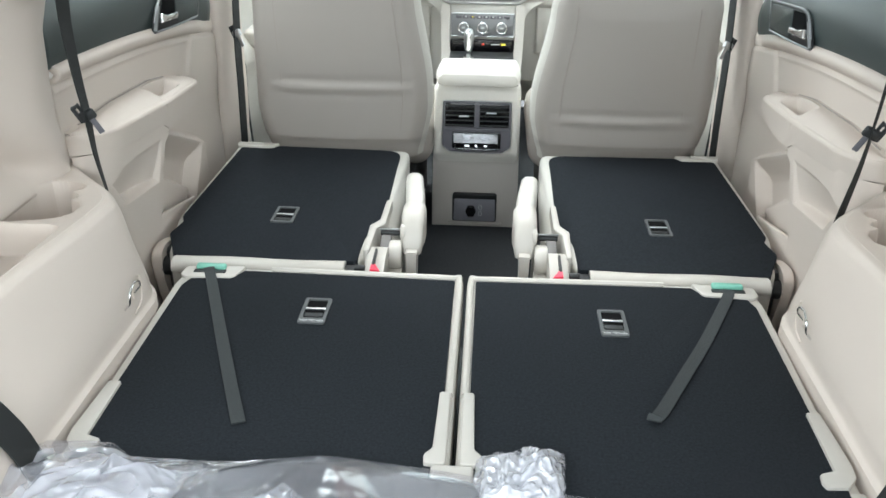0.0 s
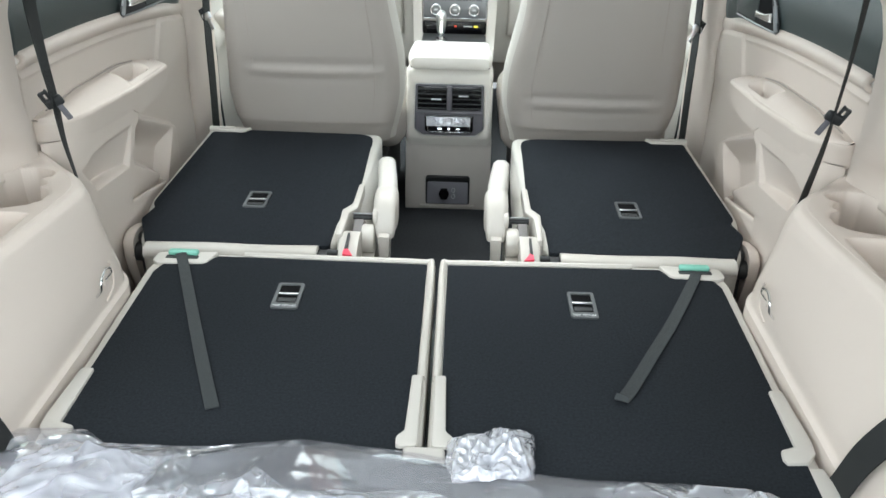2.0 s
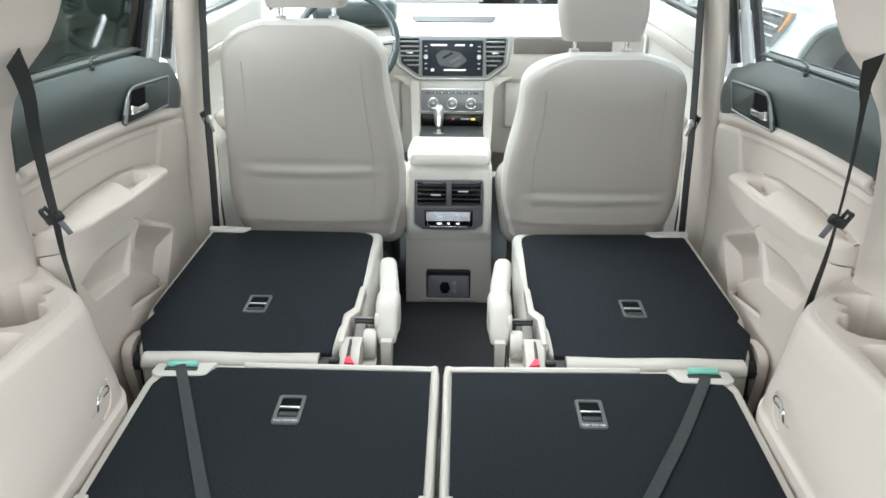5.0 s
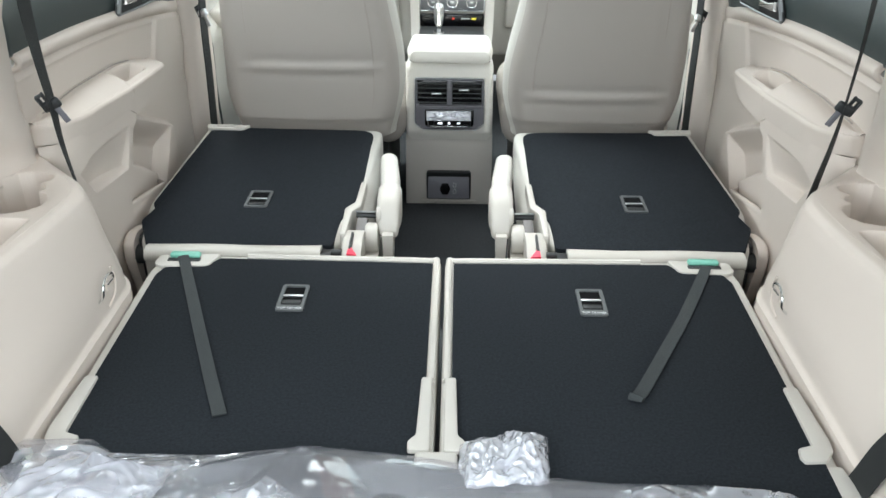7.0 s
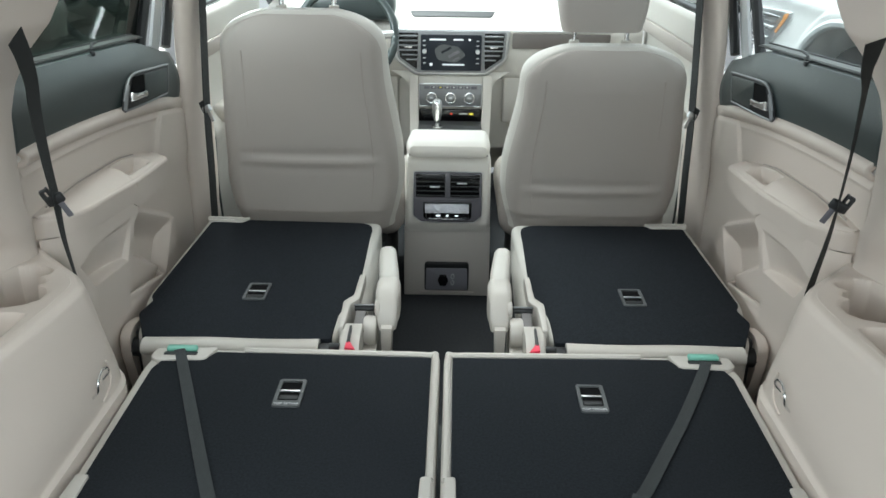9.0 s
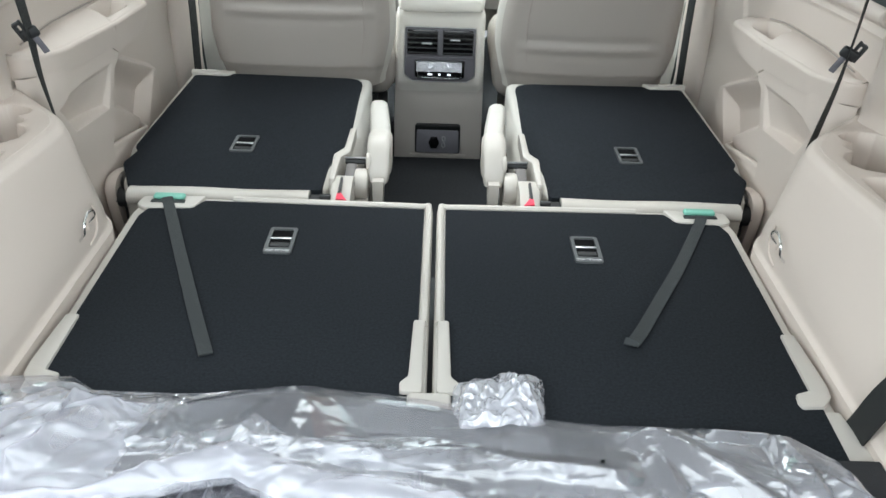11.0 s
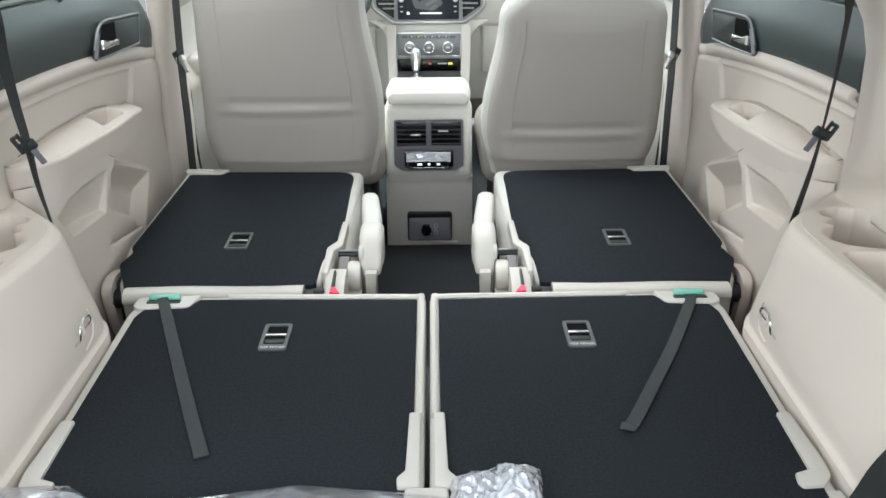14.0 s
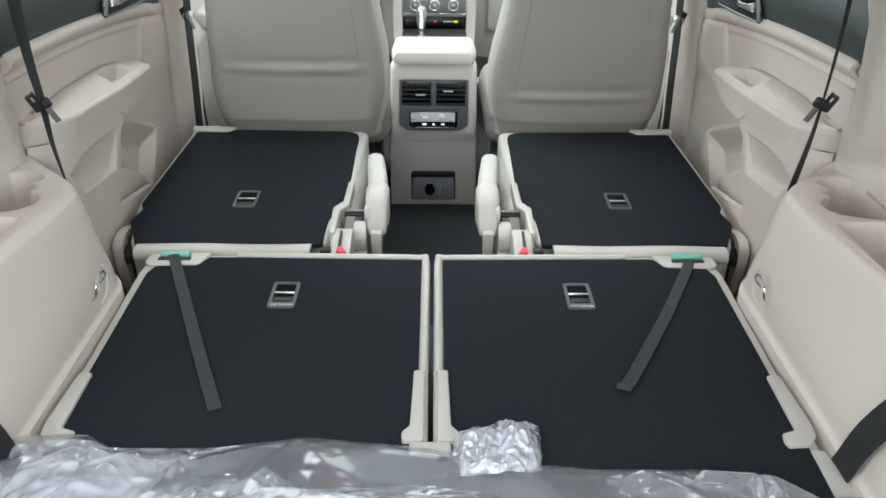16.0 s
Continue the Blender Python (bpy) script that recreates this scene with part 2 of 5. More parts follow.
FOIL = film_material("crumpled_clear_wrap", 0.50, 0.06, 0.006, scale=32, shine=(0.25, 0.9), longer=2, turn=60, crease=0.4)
GLASS = glass_material("window_glass", (0.93, 0.96, 0.95))
TINTED = glass_material("tinted_glass", (0.30, 0.355, 0.32))
ROOF_GLASS = glass_material("roof_glass", (0.66, 0.66, 0.66))
# Strong milk paints the bright sky reflection on this clear film.
DISPLAY_FILM = film_material("display_protective_film", 1.05, 0.12, 0.002, scale=110, shine=(0.5, 0.9), longer=2, turn=30, crease=0.2)


# ---- mesh helpers ----
def mesh_of(name, bm, mat, smooth=True):
    me = bpy.data.meshes.new(name)
    bm.normal_update()
    bm.to_mesh(me)
    bm.free()
    me.materials.append(mat)
    if smooth:
        me.shade_smooth()
        me.set_sharp_from_angle(angle=radians(38))
    return me


def turned(bm, toward):
    """Turn an open surface so that its front looks along toward."""
    bm.normal_update()
    if sum((f.normal.dot(Vector(toward)) * f.calc_area() for f in bm.faces), 0.0) < 0:
        bmesh.ops.reverse_faces(bm, faces=bm.faces)
    return bm


def part(name, bm, mat, parent, label="", thick=0.0, smooth=True, toward=None):
    if toward is not None:
        turned(bm, toward)
    ob = new(name, mesh_of(name, bm, mat, smooth))
    ob.parent = parent
    if label:
        ob["label"] = label
    if thick:
        s = ob.modifiers.new("thickness", "SOLIDIFY")
        s.thickness, s.offset = thick, -1
    return ob


def thing(name, label, category, base=(0, 0, 0), group="", kind=""):
    ob = new(name)
    ob.empty_display_size = 0.05
    return tagged(ob, label, category, group, kind)


def solid(name, bm, mat, label, category, group="", kind="", thick=0.0, smooth=True, toward=None):
    if toward is not None:
        turned(bm, toward)
    ob = new(name, mesh_of(name, bm, mat, smooth))
    if thick:
        s = ob.modifiers.new("thickness", "SOLIDIFY")
        s.thickness, s.offset = thick, -1
    return tagged(ob, label, category, group, kind)


def rbox(centre, size, r=0.004, seg=2, turn=None):
    """A box with rounded edges."""
    bm = bmesh.new()
    bmesh.ops.create_cube(bm, size=1)
    bmesh.ops.scale(bm, vec=size, verts=bm.verts)
    r = min(r, 0.49 * min(size))
    if r > 0:
        bmesh.ops.bevel(bm, geom=list(bm.edges), offset=r, segments=seg, profile=0.5, affect="EDGES")
    if turn is not None:
        bmesh.ops.transform(bm, matrix=turn, verts=bm.verts)
    bmesh.ops.translate(bm, vec=centre, verts=bm.verts)
    return bm


def merge(*bms):
    out = bms[0]
    for b in bms[1:]:
        me = bpy.data.meshes.new("tmp")
        b.to_mesh(me)
        b.free()
        out.from_mesh(me)
        bpy.data.meshes.remove(me)
    return out


def slab(outline, z0, z1, r=0.003, seg=2, hole=None):
    """A flat outline in x and y, given thickness from z0 to z1, its upper edges rounded."""
    bm = bmesh.new()
    vs = [bm.verts.new((x, y, z0)) for x, y in outline]
    f = bm.faces.new(vs)
    f.normal_update()
    if f.normal.z > 0:
        f.normal_flip()
    got = bmesh.ops.extrude_face_region(bm, geom=[f])
    top = [e for e in got["geom"] if isinstance(e, bmesh.types.BMVert)]
    bmesh.ops.translate(bm, vec=(0, 0, z1 - z0), verts=top)
    bmesh.ops.recalc_face_normals(bm, faces=bm.faces)
    if r > 0:
        edges = [e for e in bm.edges if all(abs(v.co.z - z1) < 1e-6 for v in e.verts)]
        bmesh.ops.bevel(bm, geom=edges, offset=r, segments=seg, profile=0.5, affect="EDGES")
    return bm


def slab_on(outline, m, t, r=0.003, seg=2):
    """slab() in the frame m: outline in its x and y, thickness t along its z."""
    bm = slab(outline, 0, t, r, seg)
    bmesh.ops.transform(bm, matrix=m, verts=bm.verts)
    return bm


def rounded(pts, r, n=4):
    """The outline pts with its corners rounded by r."""
    out = []
    k = len(pts)
    for i in range(k):
        p, a, b = Vector(pts[i]), Vector(pts[i - 1]), Vector(pts[(i + 1) % k])
        rr = min(r, 0.45 * (a - p).length, 0.45 * (b - p).length)
        s, e = p + (a - p).normalized() * rr, p + (b - p).normalized() * rr
        for j in range(n + 1):
            t = j / n
            out.append(tuple((1 - t) ** 2 * s + 2 * t * (1 - t) * p + t * t * e))
    return out


def loft(rings, closed=True, caps=True):
    bm = bmesh.new()
    rows = [[bm.verts.new(p) for p in ring] for ring in rings]
    k = len(rings[0])
    for a, b in zip(rows, rows[1:]):
        for i in range(k if closed else k - 1):
            j = (i + 1) % k
            bm.faces.new((a[i], a[j], b[j], b[i]))
    if caps and closed:
        bm.faces.new(rows[0][::-1])
        bm.faces.new(rows[-1])
    bmesh.ops.recalc_face_normals(bm, faces=bm.faces)
    return bm


def grid(fn, nu, nv):
    """A surface fn(u, v), with u and v from 0 to 1."""
    return loft([[fn(i / nu, j / nv) for i in range(nu + 1)] for j in range(nv + 1)], closed=False)


def smooth_path(pts, n=8):
    """Catmull-Rom through the points."""
    p = [Vector(q) for q in pts]
    p = [2 * p[0] - p[1]] + p + [2 * p[-1] - p[-2]]
    out = []
    for i in range(1, len(p) - 2):
        a, b, c, d = p[i - 1:i + 3]
        for k in range(n):
            t = k / n
            out.append(0.5 * ((2 * b) + (c - a) * t + (2 * a - 5 * b + 4 * c - d) * t * t + (3 * b - a - 3 * c + d) * t ** 3))
    return out + [p[-2]]


def tube(pts, r, n=8, taper=None):
    pts = [Vector(q) for q in pts]
    rings = []
    up = Vector((0.13, 0.31, 0.94))
    for i, q in enumerate(pts):
        d = (pts[min(i + 1, len(pts) - 1)] - pts[max(i - 1, 0)]).normalized()
        s = d.cross(up)
        if s.length < 0.05:
            s = d.cross(Vector((1, 0, 0)))
        s.normalize()
        w = d.cross(s)
        rr = r * (taper(i / (len(pts) - 1)) if taper else 1)
        rings.append([q + rr * (math.cos(2 * math.pi * k / n) * s + math.sin(2 * math.pi * k / n) * w) for k in range(n)])
    return loft(rings)


def ribbon(pts, wide, width, t=0.0014):
    """A woven band along pts; wide gives the direction of its width at each point."""
    rings = []
    for i, q in enumerate(pts):
        q = Vector(q)
        d = (Vector(pts[min(i + 1, len(pts) - 1)]) - Vector(pts[max(i - 1, 0)])).normalized()
        w = Vector(wide[i] if isinstance(wide, list) else wide)
        w = (w - w.dot(d) * d).normalized()
        nrm = d.cross(w)
        h = (width[i] if isinstance(width, list) else width) / 2
        rings.append([q + w * h + nrm * t, q - w * h + nrm * t, q - w * h - nrm * t, q + w * h - nrm * t])
    return loft(rings)


def disc(centre, r, depth, axis="y", n=24, bevel=0.001):
    bm = bmesh.new()
    bmesh.ops.create_cone(bm, cap_ends=True, segments=n, radius1=r, radius2=r, depth=depth)
    if bevel:
        rim = [e for e in bm.edges if abs(e.verts[0].co.z - e.verts[1].co.z) < 1e-6]
        bmesh.ops.bevel(bm, geom=rim, offset=bevel, segments=2, profile=0.5, affect="EDGES")
    turn = {"x": pose(0, 0, 0, 0, 90, 0), "y": pose(0, 0, 0, 90, 0, 0), "z": Matrix()}[axis]
    bmesh.ops.transform(bm, matrix=Matrix.Translation(centre) @ turn, verts=bm.verts)
    return bm


def rounded_rect(w, d, r, n=6, bulge=0.0):
    """A ring of points: a rectangle w by d with corners of radius r, its -y side pushed out by bulge."""
    pts = []
    for cx, cy, a0 in ((w / 2 - r, d / 2 - r, 0), (-w / 2 + r, d / 2 - r, 90), (-w / 2 + r, -d / 2 + r, 180), (w / 2 - r, -d / 2 + r, 270)):
        for k in range(n + 1):
            a = radians(a0 + 90 * k / n)
            pts.append((cx + r * math.cos(a), cy + r * math.sin(a)))
    return pts


def ease(a, b, x):
    t = max(0.0, min(1.0, (x - a) / (b - a)))
    return t * t * (3 - 2 * t)


def flip(pts, s):
    """Mirror an outline to the other side of the car."""
    return [(s * p[0], *p[1:]) for p in pts]


def sided(bm, s):
    """Mirror a mesh that was built for the right side, where s is -1."""
    if s < 0:
        bmesh.ops.scale(bm, vec=(-1, 1, 1), verts=bm.verts)
        bmesh.ops.reverse_faces(bm, faces=bm.faces)
    return bm


# ---- setting: ground, body shell, roof ----
GROUND = -0.85
solid("ground", rbox((0, 0, GROUND - 0.1), (900, 900, 0.2), 0), ASPHALT, "grey asphalt car park surface", "ground", kind="structure")
bm = rbox((0, 1.2, -0.43), (1.66, 2.6, 0.06), 0.004)
solid("floor", bm, FLOOR_CARPET, "black carpeted cabin floor", "floor", kind="structure")
bm = rbox((0, -0.86, -0.075), (1.30, 0.62, 0.09), 0.006)
solid("cargo_floor", bm, MAT_DARK, "black carpeted load floor behind the folded seats", "floor", kind="structure")
bm = rbox((0, -0.35, -0.36), (1.5, 0.7, 0.4), 0.01)
solid("underbody", bm, BLACK, "dark seat well below the folded seats", "floor", kind="structure")
for s, side in ((1, "east"), (-1, "west")):
    bm = merge(rbox((0.885, 0.0, -0.12), (0.05, 2.2, 1.1), 0.02), rbox((0.885, 1.75, -0.16), (0.05, 1.3, 1.02), 0.02))
    solid("wall_" + side, sided(bm, s), WHITE_PAINT, "white painted car body side below the windows", "car body", kind="structure")


def roof_point(u, v):
    x, y = -0.8 + 1.6 * u, -1.0 + 2.65 * v
    return Vector((x, y, 0.93 - 0.10 * abs(2 * u - 1) ** 3 - 0.05 * (2 * v - 1) ** 2))


def tailgate_point(u, v):
    x = (2 * u - 1) * 0.74
    y, z = -1.02 - 1.0 * v, 0.93 + 0.30 * v - 0.06 * math.sin(math.pi * v)
    return Vector((x, y, z))


solid("tailgate", grid(tailgate_point, 12, 12), HEADLINER, "pale lining of the raised tailgate", "tailgate", kind="structure", thick=0.06, toward=(0, 0, -1))
# Unseen glass roof, added so that sky light falls on the seats.
bm = grid(roof_point, 32, 53)
glazed = [f for f in bm.faces if abs(f.calc_center_median().x) < 0.42 and 0.10 < f.calc_center_median().y < 1.20]
bmesh.ops.delete(bm, geom=glazed, context="FACES")
solid("unseen_roof_window", grid(lambda u, v: roof_point(0.22 + 0.56 * u, 0.40 + 0.45 * v) + Vector((0, 0, 0.03)), 8, 8), ROOF_GLASS, "unseen tinted glass roof panel added to let in sky light", "window", kind="structure", thick=0.004, toward=(0, 0, -1))
solid("ceiling", bm, HEADLINER, "ivory fabric headliner", "ceiling", kind="structure", thick=0.05, toward=(0, 0, -1))


# ---- folded third-row seats ----
def tether_handle(parent, x, y, z, w=0.05, h=0.085, lettered=True, wall=0.008):
    """A dark bezel let into the carpet, with a bar across its opening."""
    o = rounded([(x - w / 2, y - h / 2), (x + w / 2, y - h / 2), (x + w / 2, y + h / 2), (x - w / 2, y + h / 2)], 0.007)
    foot = 0.018 if lettered else wall
    iy0, iy1 = y - h / 2 + foot, y + h / 2 - wall
    ix0, ix1 = x - w / 2 + wall, x + w / 2 - wall
    i = rounded([(ix0, iy0), (ix1, iy0), (ix1, iy1), (ix0, iy1)], 0.004)
    rings = [[(*p, z) for p in o], [(p[0], p[1], z + 0.004) for p in o], [(*p, z + 0.004) for p in i], [(*p, z + 0.0006) for p in i]]
    handle = part("tether_handle", loft(rings, caps=False), HANDLE_GREY, parent, "grey plastic bezel with a dark opening")
    part("recess", slab(i, z - 0.0002, z + 0.0008, 0), HOLE_SHADE, handle, "black slab for the shade in the opening")
    part("bar", rbox((x, (iy0 + iy1) / 2, z + 0.003), (ix1 - ix0, 0.005, 0.004), 0.001), SATIN, handle, "bright metal bar")
    part("flap", rbox((x, iy0 + 0.012, z + 0.0022), (ix1 - ix0 - 0.004, 0.013, 0.0025), 0.001), BLACK, handle)
    if lettered:
        c = bpy.data.curves.new("lettering", "FONT")
        c.body, c.size, c.align_x, c.extrude = "TOP TETHER", 0.0078, "CENTER", 0.0002
        c.materials.append(LETTER)
        t = new("lettering", c)
        t.parent = handle
        t.location = (x, y - h / 2 + 0.005, z + 0.0042)


def third_row_seat(s):
    seat = thing("folded_rear_seat", "third-row seat folded flat, black carpeted back with a beige rim", "folded seat", group="folded third-row seats")
    o = rounded([(0.004, 0.010), (0.46, 0.016), (0.575, 0.006), (0.586, -0.05), (0.578, -0.40), (0.575, -0.67), (0.004, -0.67)], 0.012)
    part("shell", slab(flip(o, s), -0.075, 0.0, 0.008, 3), RIM, seat, "pale beige plastic shell")
    c = rounded([(0.021, -0.010), (0.455, -0.002), (0.476, -0.036), (0.556, -0.040), (0.566, -0.07), (0.560, -0.45), (0.553, -0.6695), (0.021, -0.6695)], 0.004)
    part("carpet", slab(flip(c, s), -0.01, 0.0045, 0.002), CARPET, seat, "black carpet facing")
    part("rear_edge", sided(rbox((0.282, -0.673, -0.034), (0.58, 0.008, 0.07), 0.002), s), CARPET, seat, "black carpet edge")
    # lip round the carpet
    lip = [(0.4, 0.006, 0.003), (0.15, 0.002, 0.003), (0.03, -0.001, 0.003), (0.0125, -0.014, 0.003), (0.0125, -0.2, 0.003), (0.0125, -0.39, 0.003)]
    part("rim_bead", sided(tube(smooth_path(lip), 0.007), s), RIM, seat)
    # corner plate and green catch
    p = rounded([(0.455, 0.012), (0.470, -0.036), (0.565, -0.042), (0.582, -0.03), (0.578, 0.004)], 0.008)
    part("corner_plate", slab(flip(p, s), -0.004, 0.0075, 0.003), RIM, seat)
    part("release_catch", sided(rbox((0.524, -0.004, 0.012), (0.062, 0.017, 0.011), 0.005, 3), s), GREEN, seat, "mint green plastic catch")
    part("catch_slot", sided(rbox((0.524, -0.017, 0.0078), (0.066, 0.012, 0.003), 0.001), s), BLACK, seat)
    # hinge covers
    p = rounded([(0.551, -0.399), (0.572, -0.399), (0.577, -0.520), (0.574, -0.545), (0.556, -0.566), (0.526, -0.568), (0.522, -0.558), (0.525, -0.540), (0.548, -0.532)], 0.003)
    part("hinge_cover", slab(flip(p, s), -0.02, 0.010, 0.0018, 2), RIM, seat, "pale beige plastic hinge cover")
    p = rounded([(0.010, -0.390), (0.028, -0.390), (0.031, -0.526), (0.043, -0.540), (0.042, -0.560), (0.010, -0.560)], 0.005)
    part("hinge_cover", slab(flip(p, s), -0.02, 0.012, 0.003, 2), RIM, seat, "pale beige plastic hinge cover")
    p = rounded([(0.545, -0.570), (0.577, -0.570), (0.588, -0.664), (0.549, -0.664)], 0.003)
    part("end_cover", slab(flip(p, s), -0.03, 0.004, 0.002, 2), RIM, seat)
    tether_handle(seat, s * 0.2795, -0.1520, 0.0045, 0.051, 0.090, True, 0.0065)
    return seat


third_row_seat(1)
third_row_seat(-1)
solid("hinge_block", rbox((0.0, -0.585, -0.003), (0.062, 0.05, 0.03), 0.006, 3), RIM, "pale beige plastic block between the folded seats", "trim block")


def pull_strap(pts, width, label):
    path = smooth_path(pts, 10)
    strap = solid("pull_strap", ribbon(path, (1, -0.3, 0), width, 0.0012), STRAP, label, "strap", group="seat pull straps")
    return strap


pull_strap([(-0.527, -0.012, 0.014), (-0.511, -0.05, 0.010), (-0.442, -0.22, 0.007), (-0.384, -0.362, 0.008), (-0.3555, -0.43, 0.007), (-0.331, -0.488, 0.008)],
           0.0215, "dark grey webbing strap lying straight on the black carpet")
pull_strap([(0.523, -0.022, 0.013), (0.513, -0.05, 0.010), (0.440, -0.20, 0.008), (0.384, -0.305, 0.010), (0.333, -0.398, 0.009), (0.316, -0.425, 0.008), (0.306, -0.441, 0.012), (0.309, -0.436, 0.019)],
           0.0215, "dark grey webbing strap bent across the black carpet")


# ---- folded second-row seats ----
Z2 = -0.016


def second_row_seat(s):
    seat = thing("folded_captain_seat", "second-row seat folded flat, black carpeted back with beige sides", "folded seat", group="folded second-row seats")
    o = rounded([(0.188, 0.80), (0.70, 0.812), (0.705, 0.30), (0.692, 0.24), (0.66, 0.10), (0.235, 0.10), (0.218, 0.20), (0.190, 0.36)], 0.03)
    part("back_shell", slab(flip(o, s), Z2 - 0.12, Z2 - 0.003, 0.016, 4), LID, seat, "pale beige padded back")
    c = rounded([(0.212, 0.785), (0.58, 0.795), (0.59, 0.772), (0.683, 0.776), (0.692, 0.29), (0.679, 0.265), (0.690, 0.20), (0.645, 0.095), (0.24, 0.095), (0.238, 0.21), (0.205, 0.35)], 0.010)
    c[0:5] = rounded([(0.212, 0.785)] + c[5:6] + c[-1:], 0.05, 4)[0:5]
    part("carpet", slab(flip(c, s), Z2 - 0.02, Z2, 0.003), CARPET, seat, "black carpet facing")
    rings = []
    for k in range(25):
        y = 0.262 + 0.508 * k / 24
        xt = float(np.interp(y, [0.26, 0.36, 0.62, 0.72, 0.77, 0.80], [0.206, 0.206, 0.213, 0.221, 0.236, 0.262]))
        xo = float(np.interp(y, [0.26, 0.36, 0.50, 0.62, 0.70, 0.76, 0.80], [0.174, 0.173, 0.176, 0.180, 0.190, 0.208, 0.240]))
        prof = [(xt + 0.012, Z2 - 0.010), (xt + 0.003, Z2 - 0.001), (xt - 0.006, Z2 - 0.001), (xt - 0.013, Z2 - 0.006), (xo + 0.006, -0.036), (xo + 0.001, -0.052), (xo, -0.075), (xo + 0.004, -0.105), (xo + 0.025, -0.125), (xt + 0.02, -0.125)]
        rings.append([(s * x, y, z) for x, z in prof])
    part("side_bolster", loft(rings), LID, seat, "pale beige padded side")
    p = rounded([(0.575, 0.806), (0.59, 0.775), (0.695, 0.782), (0.702, 0.812)], 0.006)
    plate = part("corner_plate", slab(flip(p, s), Z2 - 0.02, Z2 + 0.004, 0.003), RIM, seat)
    part("catch", sided(rbox((0.645, 0.793, Z2 + 0.006), (0.05, 0.008, 0.006), 0.002), s), RIM, plate)
    rings = []
    for k in range(13):
        t = k / 12
        x = 0.262 + 0.374 * t
        ring = []
        for a in range(14):
            an = 2 * math.pi * a / 14
            ring.append((s * x, 0.075 + 0.024 * math.cos(an), Z2 - 0.012 + 0.017 * math.sin(an) + 0.001 * math.sin(9 * t + 2)))
        rings.append(ring)
    part("edge_roll", loft(rings), RIM, seat, "pale beige padded roll along the hinge")
    # outer shield, black hinge
    pts = rounded([(0.262, -0.058), (0.215, -0.036), (0.160, -0.026), (0.128, -0.042), (0.128, -0.09), (0.170, -0.24), (0.235, -0.24), (0.222, -0.10)], 0.02)
    part("side_shield", sided(slab_on(pts, Matrix(((0, 0, 1, 0.688), (1, 0, 0, 0), (0, 1, 0, 0), (0, 0, 0, 1))), 0.026, 0.009, 3), s), BEIGE, seat, "beige plastic side shield")
    part("hinge", sided(merge(rbox((0.660, 0.185, -0.12), (0.05, 0.08, 0.18), 0.012), disc((0.680, 0.150, -0.075), 0.022, 0.022, "x")), s), BLACK, seat, "black plastic hinge")
    part("underside", sided(rbox((0.45, 0.40, -0.28), (0.46, 0.60, 0.28), 0.03), s), BLACK, seat, "dark seat frame and cushion underneath")
    # inner hinge cover
    pts = rounded([(0.193, 0.385), (0.208, 0.385), (0.210, 0.272), (0.230, 0.238), (0.226, 0.112), (0.214, 0.112), (0.212, 0.222), (0.194, 0.252)], 0.005)
    part("inner_cover", sided(slab(pts, -0.06, 0.004, 0.004), s), RIM, seat)
    part("bracket", sided(rbox((0.187, 0.185, -0.045), (0.024, 0.070, 0.065), 0.004, 2, pose(0, 0, 0, 14)), s), DARK_BRACKET, seat, "dark taupe hinge bracket")
    part("hinge_cover", sided(disc((0.163, 0.178, -0.040), 0.034, 0.030, "x", 28, 0.006), s), RIM, seat, "rounded pale beige hinge cover")
    part("link", sided(disc((0.174, 0.226, 0.0), 0.0024, 0.06, "x"), s), HANDLE_METAL, seat, "steel rod")
    part("link_sleeve", sided(disc((0.180, 0.226, -0.009), 0.006, 0.045, "x"), s), BLACK, seat)
    part("lower_cover", sided(slab_on(rounded([(0.237, -0.06), (0.237, -0.40), (0.05, -0.40), (0.05, -0.085), (0.10, -0.064)], 0.010), Matrix(((0, 0, 1, 0.147), (1, 0, 0, 0), (0, 1, 0, 0), (0, 0, 0, 1))), 0.036, 0.004), s), RIM, seat, "pale beige plastic side plate")
    # release lever
    pts = rounded([(0.025, -0.13), (0.155, -0.13), (0.168, -0.03), (0.150, -0.004), (0.095, -0.002), (0.03, -0.03)], 0.014)
    house = part("lever_housing", sided(slab_on(pts, Matrix(((0, 0, 1, 0.176), (1, 0, 0, 0), (0, 1, 0, 0), (0, 0, 0, 1))), 0.044, 0.009, 3), s), RIM, seat, "pale beige plastic lever housing")
    part("slot", sided(rbox((0.198, 0.080, -0.006), (0.005, 0.072, 0.022), 0.001, 2, pose(0, 0, 0, 4)), s), BLACK, house)
    part("red_lever", sided(merge(loft([[(0.1995, 0.062, 0.0), (0.1965, 0.062, 0.0), (0.1965, 0.062, -0.02), (0.1995, 0.062, -0.02)], [(0.2005, 0.045, 0.004), (0.190, 0.045, 0.002), (0.190, 0.045, -0.02), (0.2005, 0.045, -0.02)], [(0.201, 0.026, 0.003), (0.180, 0.026, 0.0), (0.180, 0.026, -0.02), (0.201, 0.026, -0.02)]])), s), RED, house, "red plastic release lever")
    part("bolt", sided(merge(disc((0.228, 0.066, -0.018), 0.008, 0.022, "x"), rbox((0.248, 0.072, -0.03), (0.03, 0.03, 0.02), 0.004)), s), BLACK, seat)

    # armrest
    def arm_ring(y, w, top, bottom, dx=0.0):
        r = min(w, top - bottom) * 0.30
        return [(s * (0.124 + dx + px + 0.012 * ease(0.26, 0.46, y)), y, (top + bottom) / 2 + pz) for px, pz in rounded_rect(w, top - bottom, r, 4)]

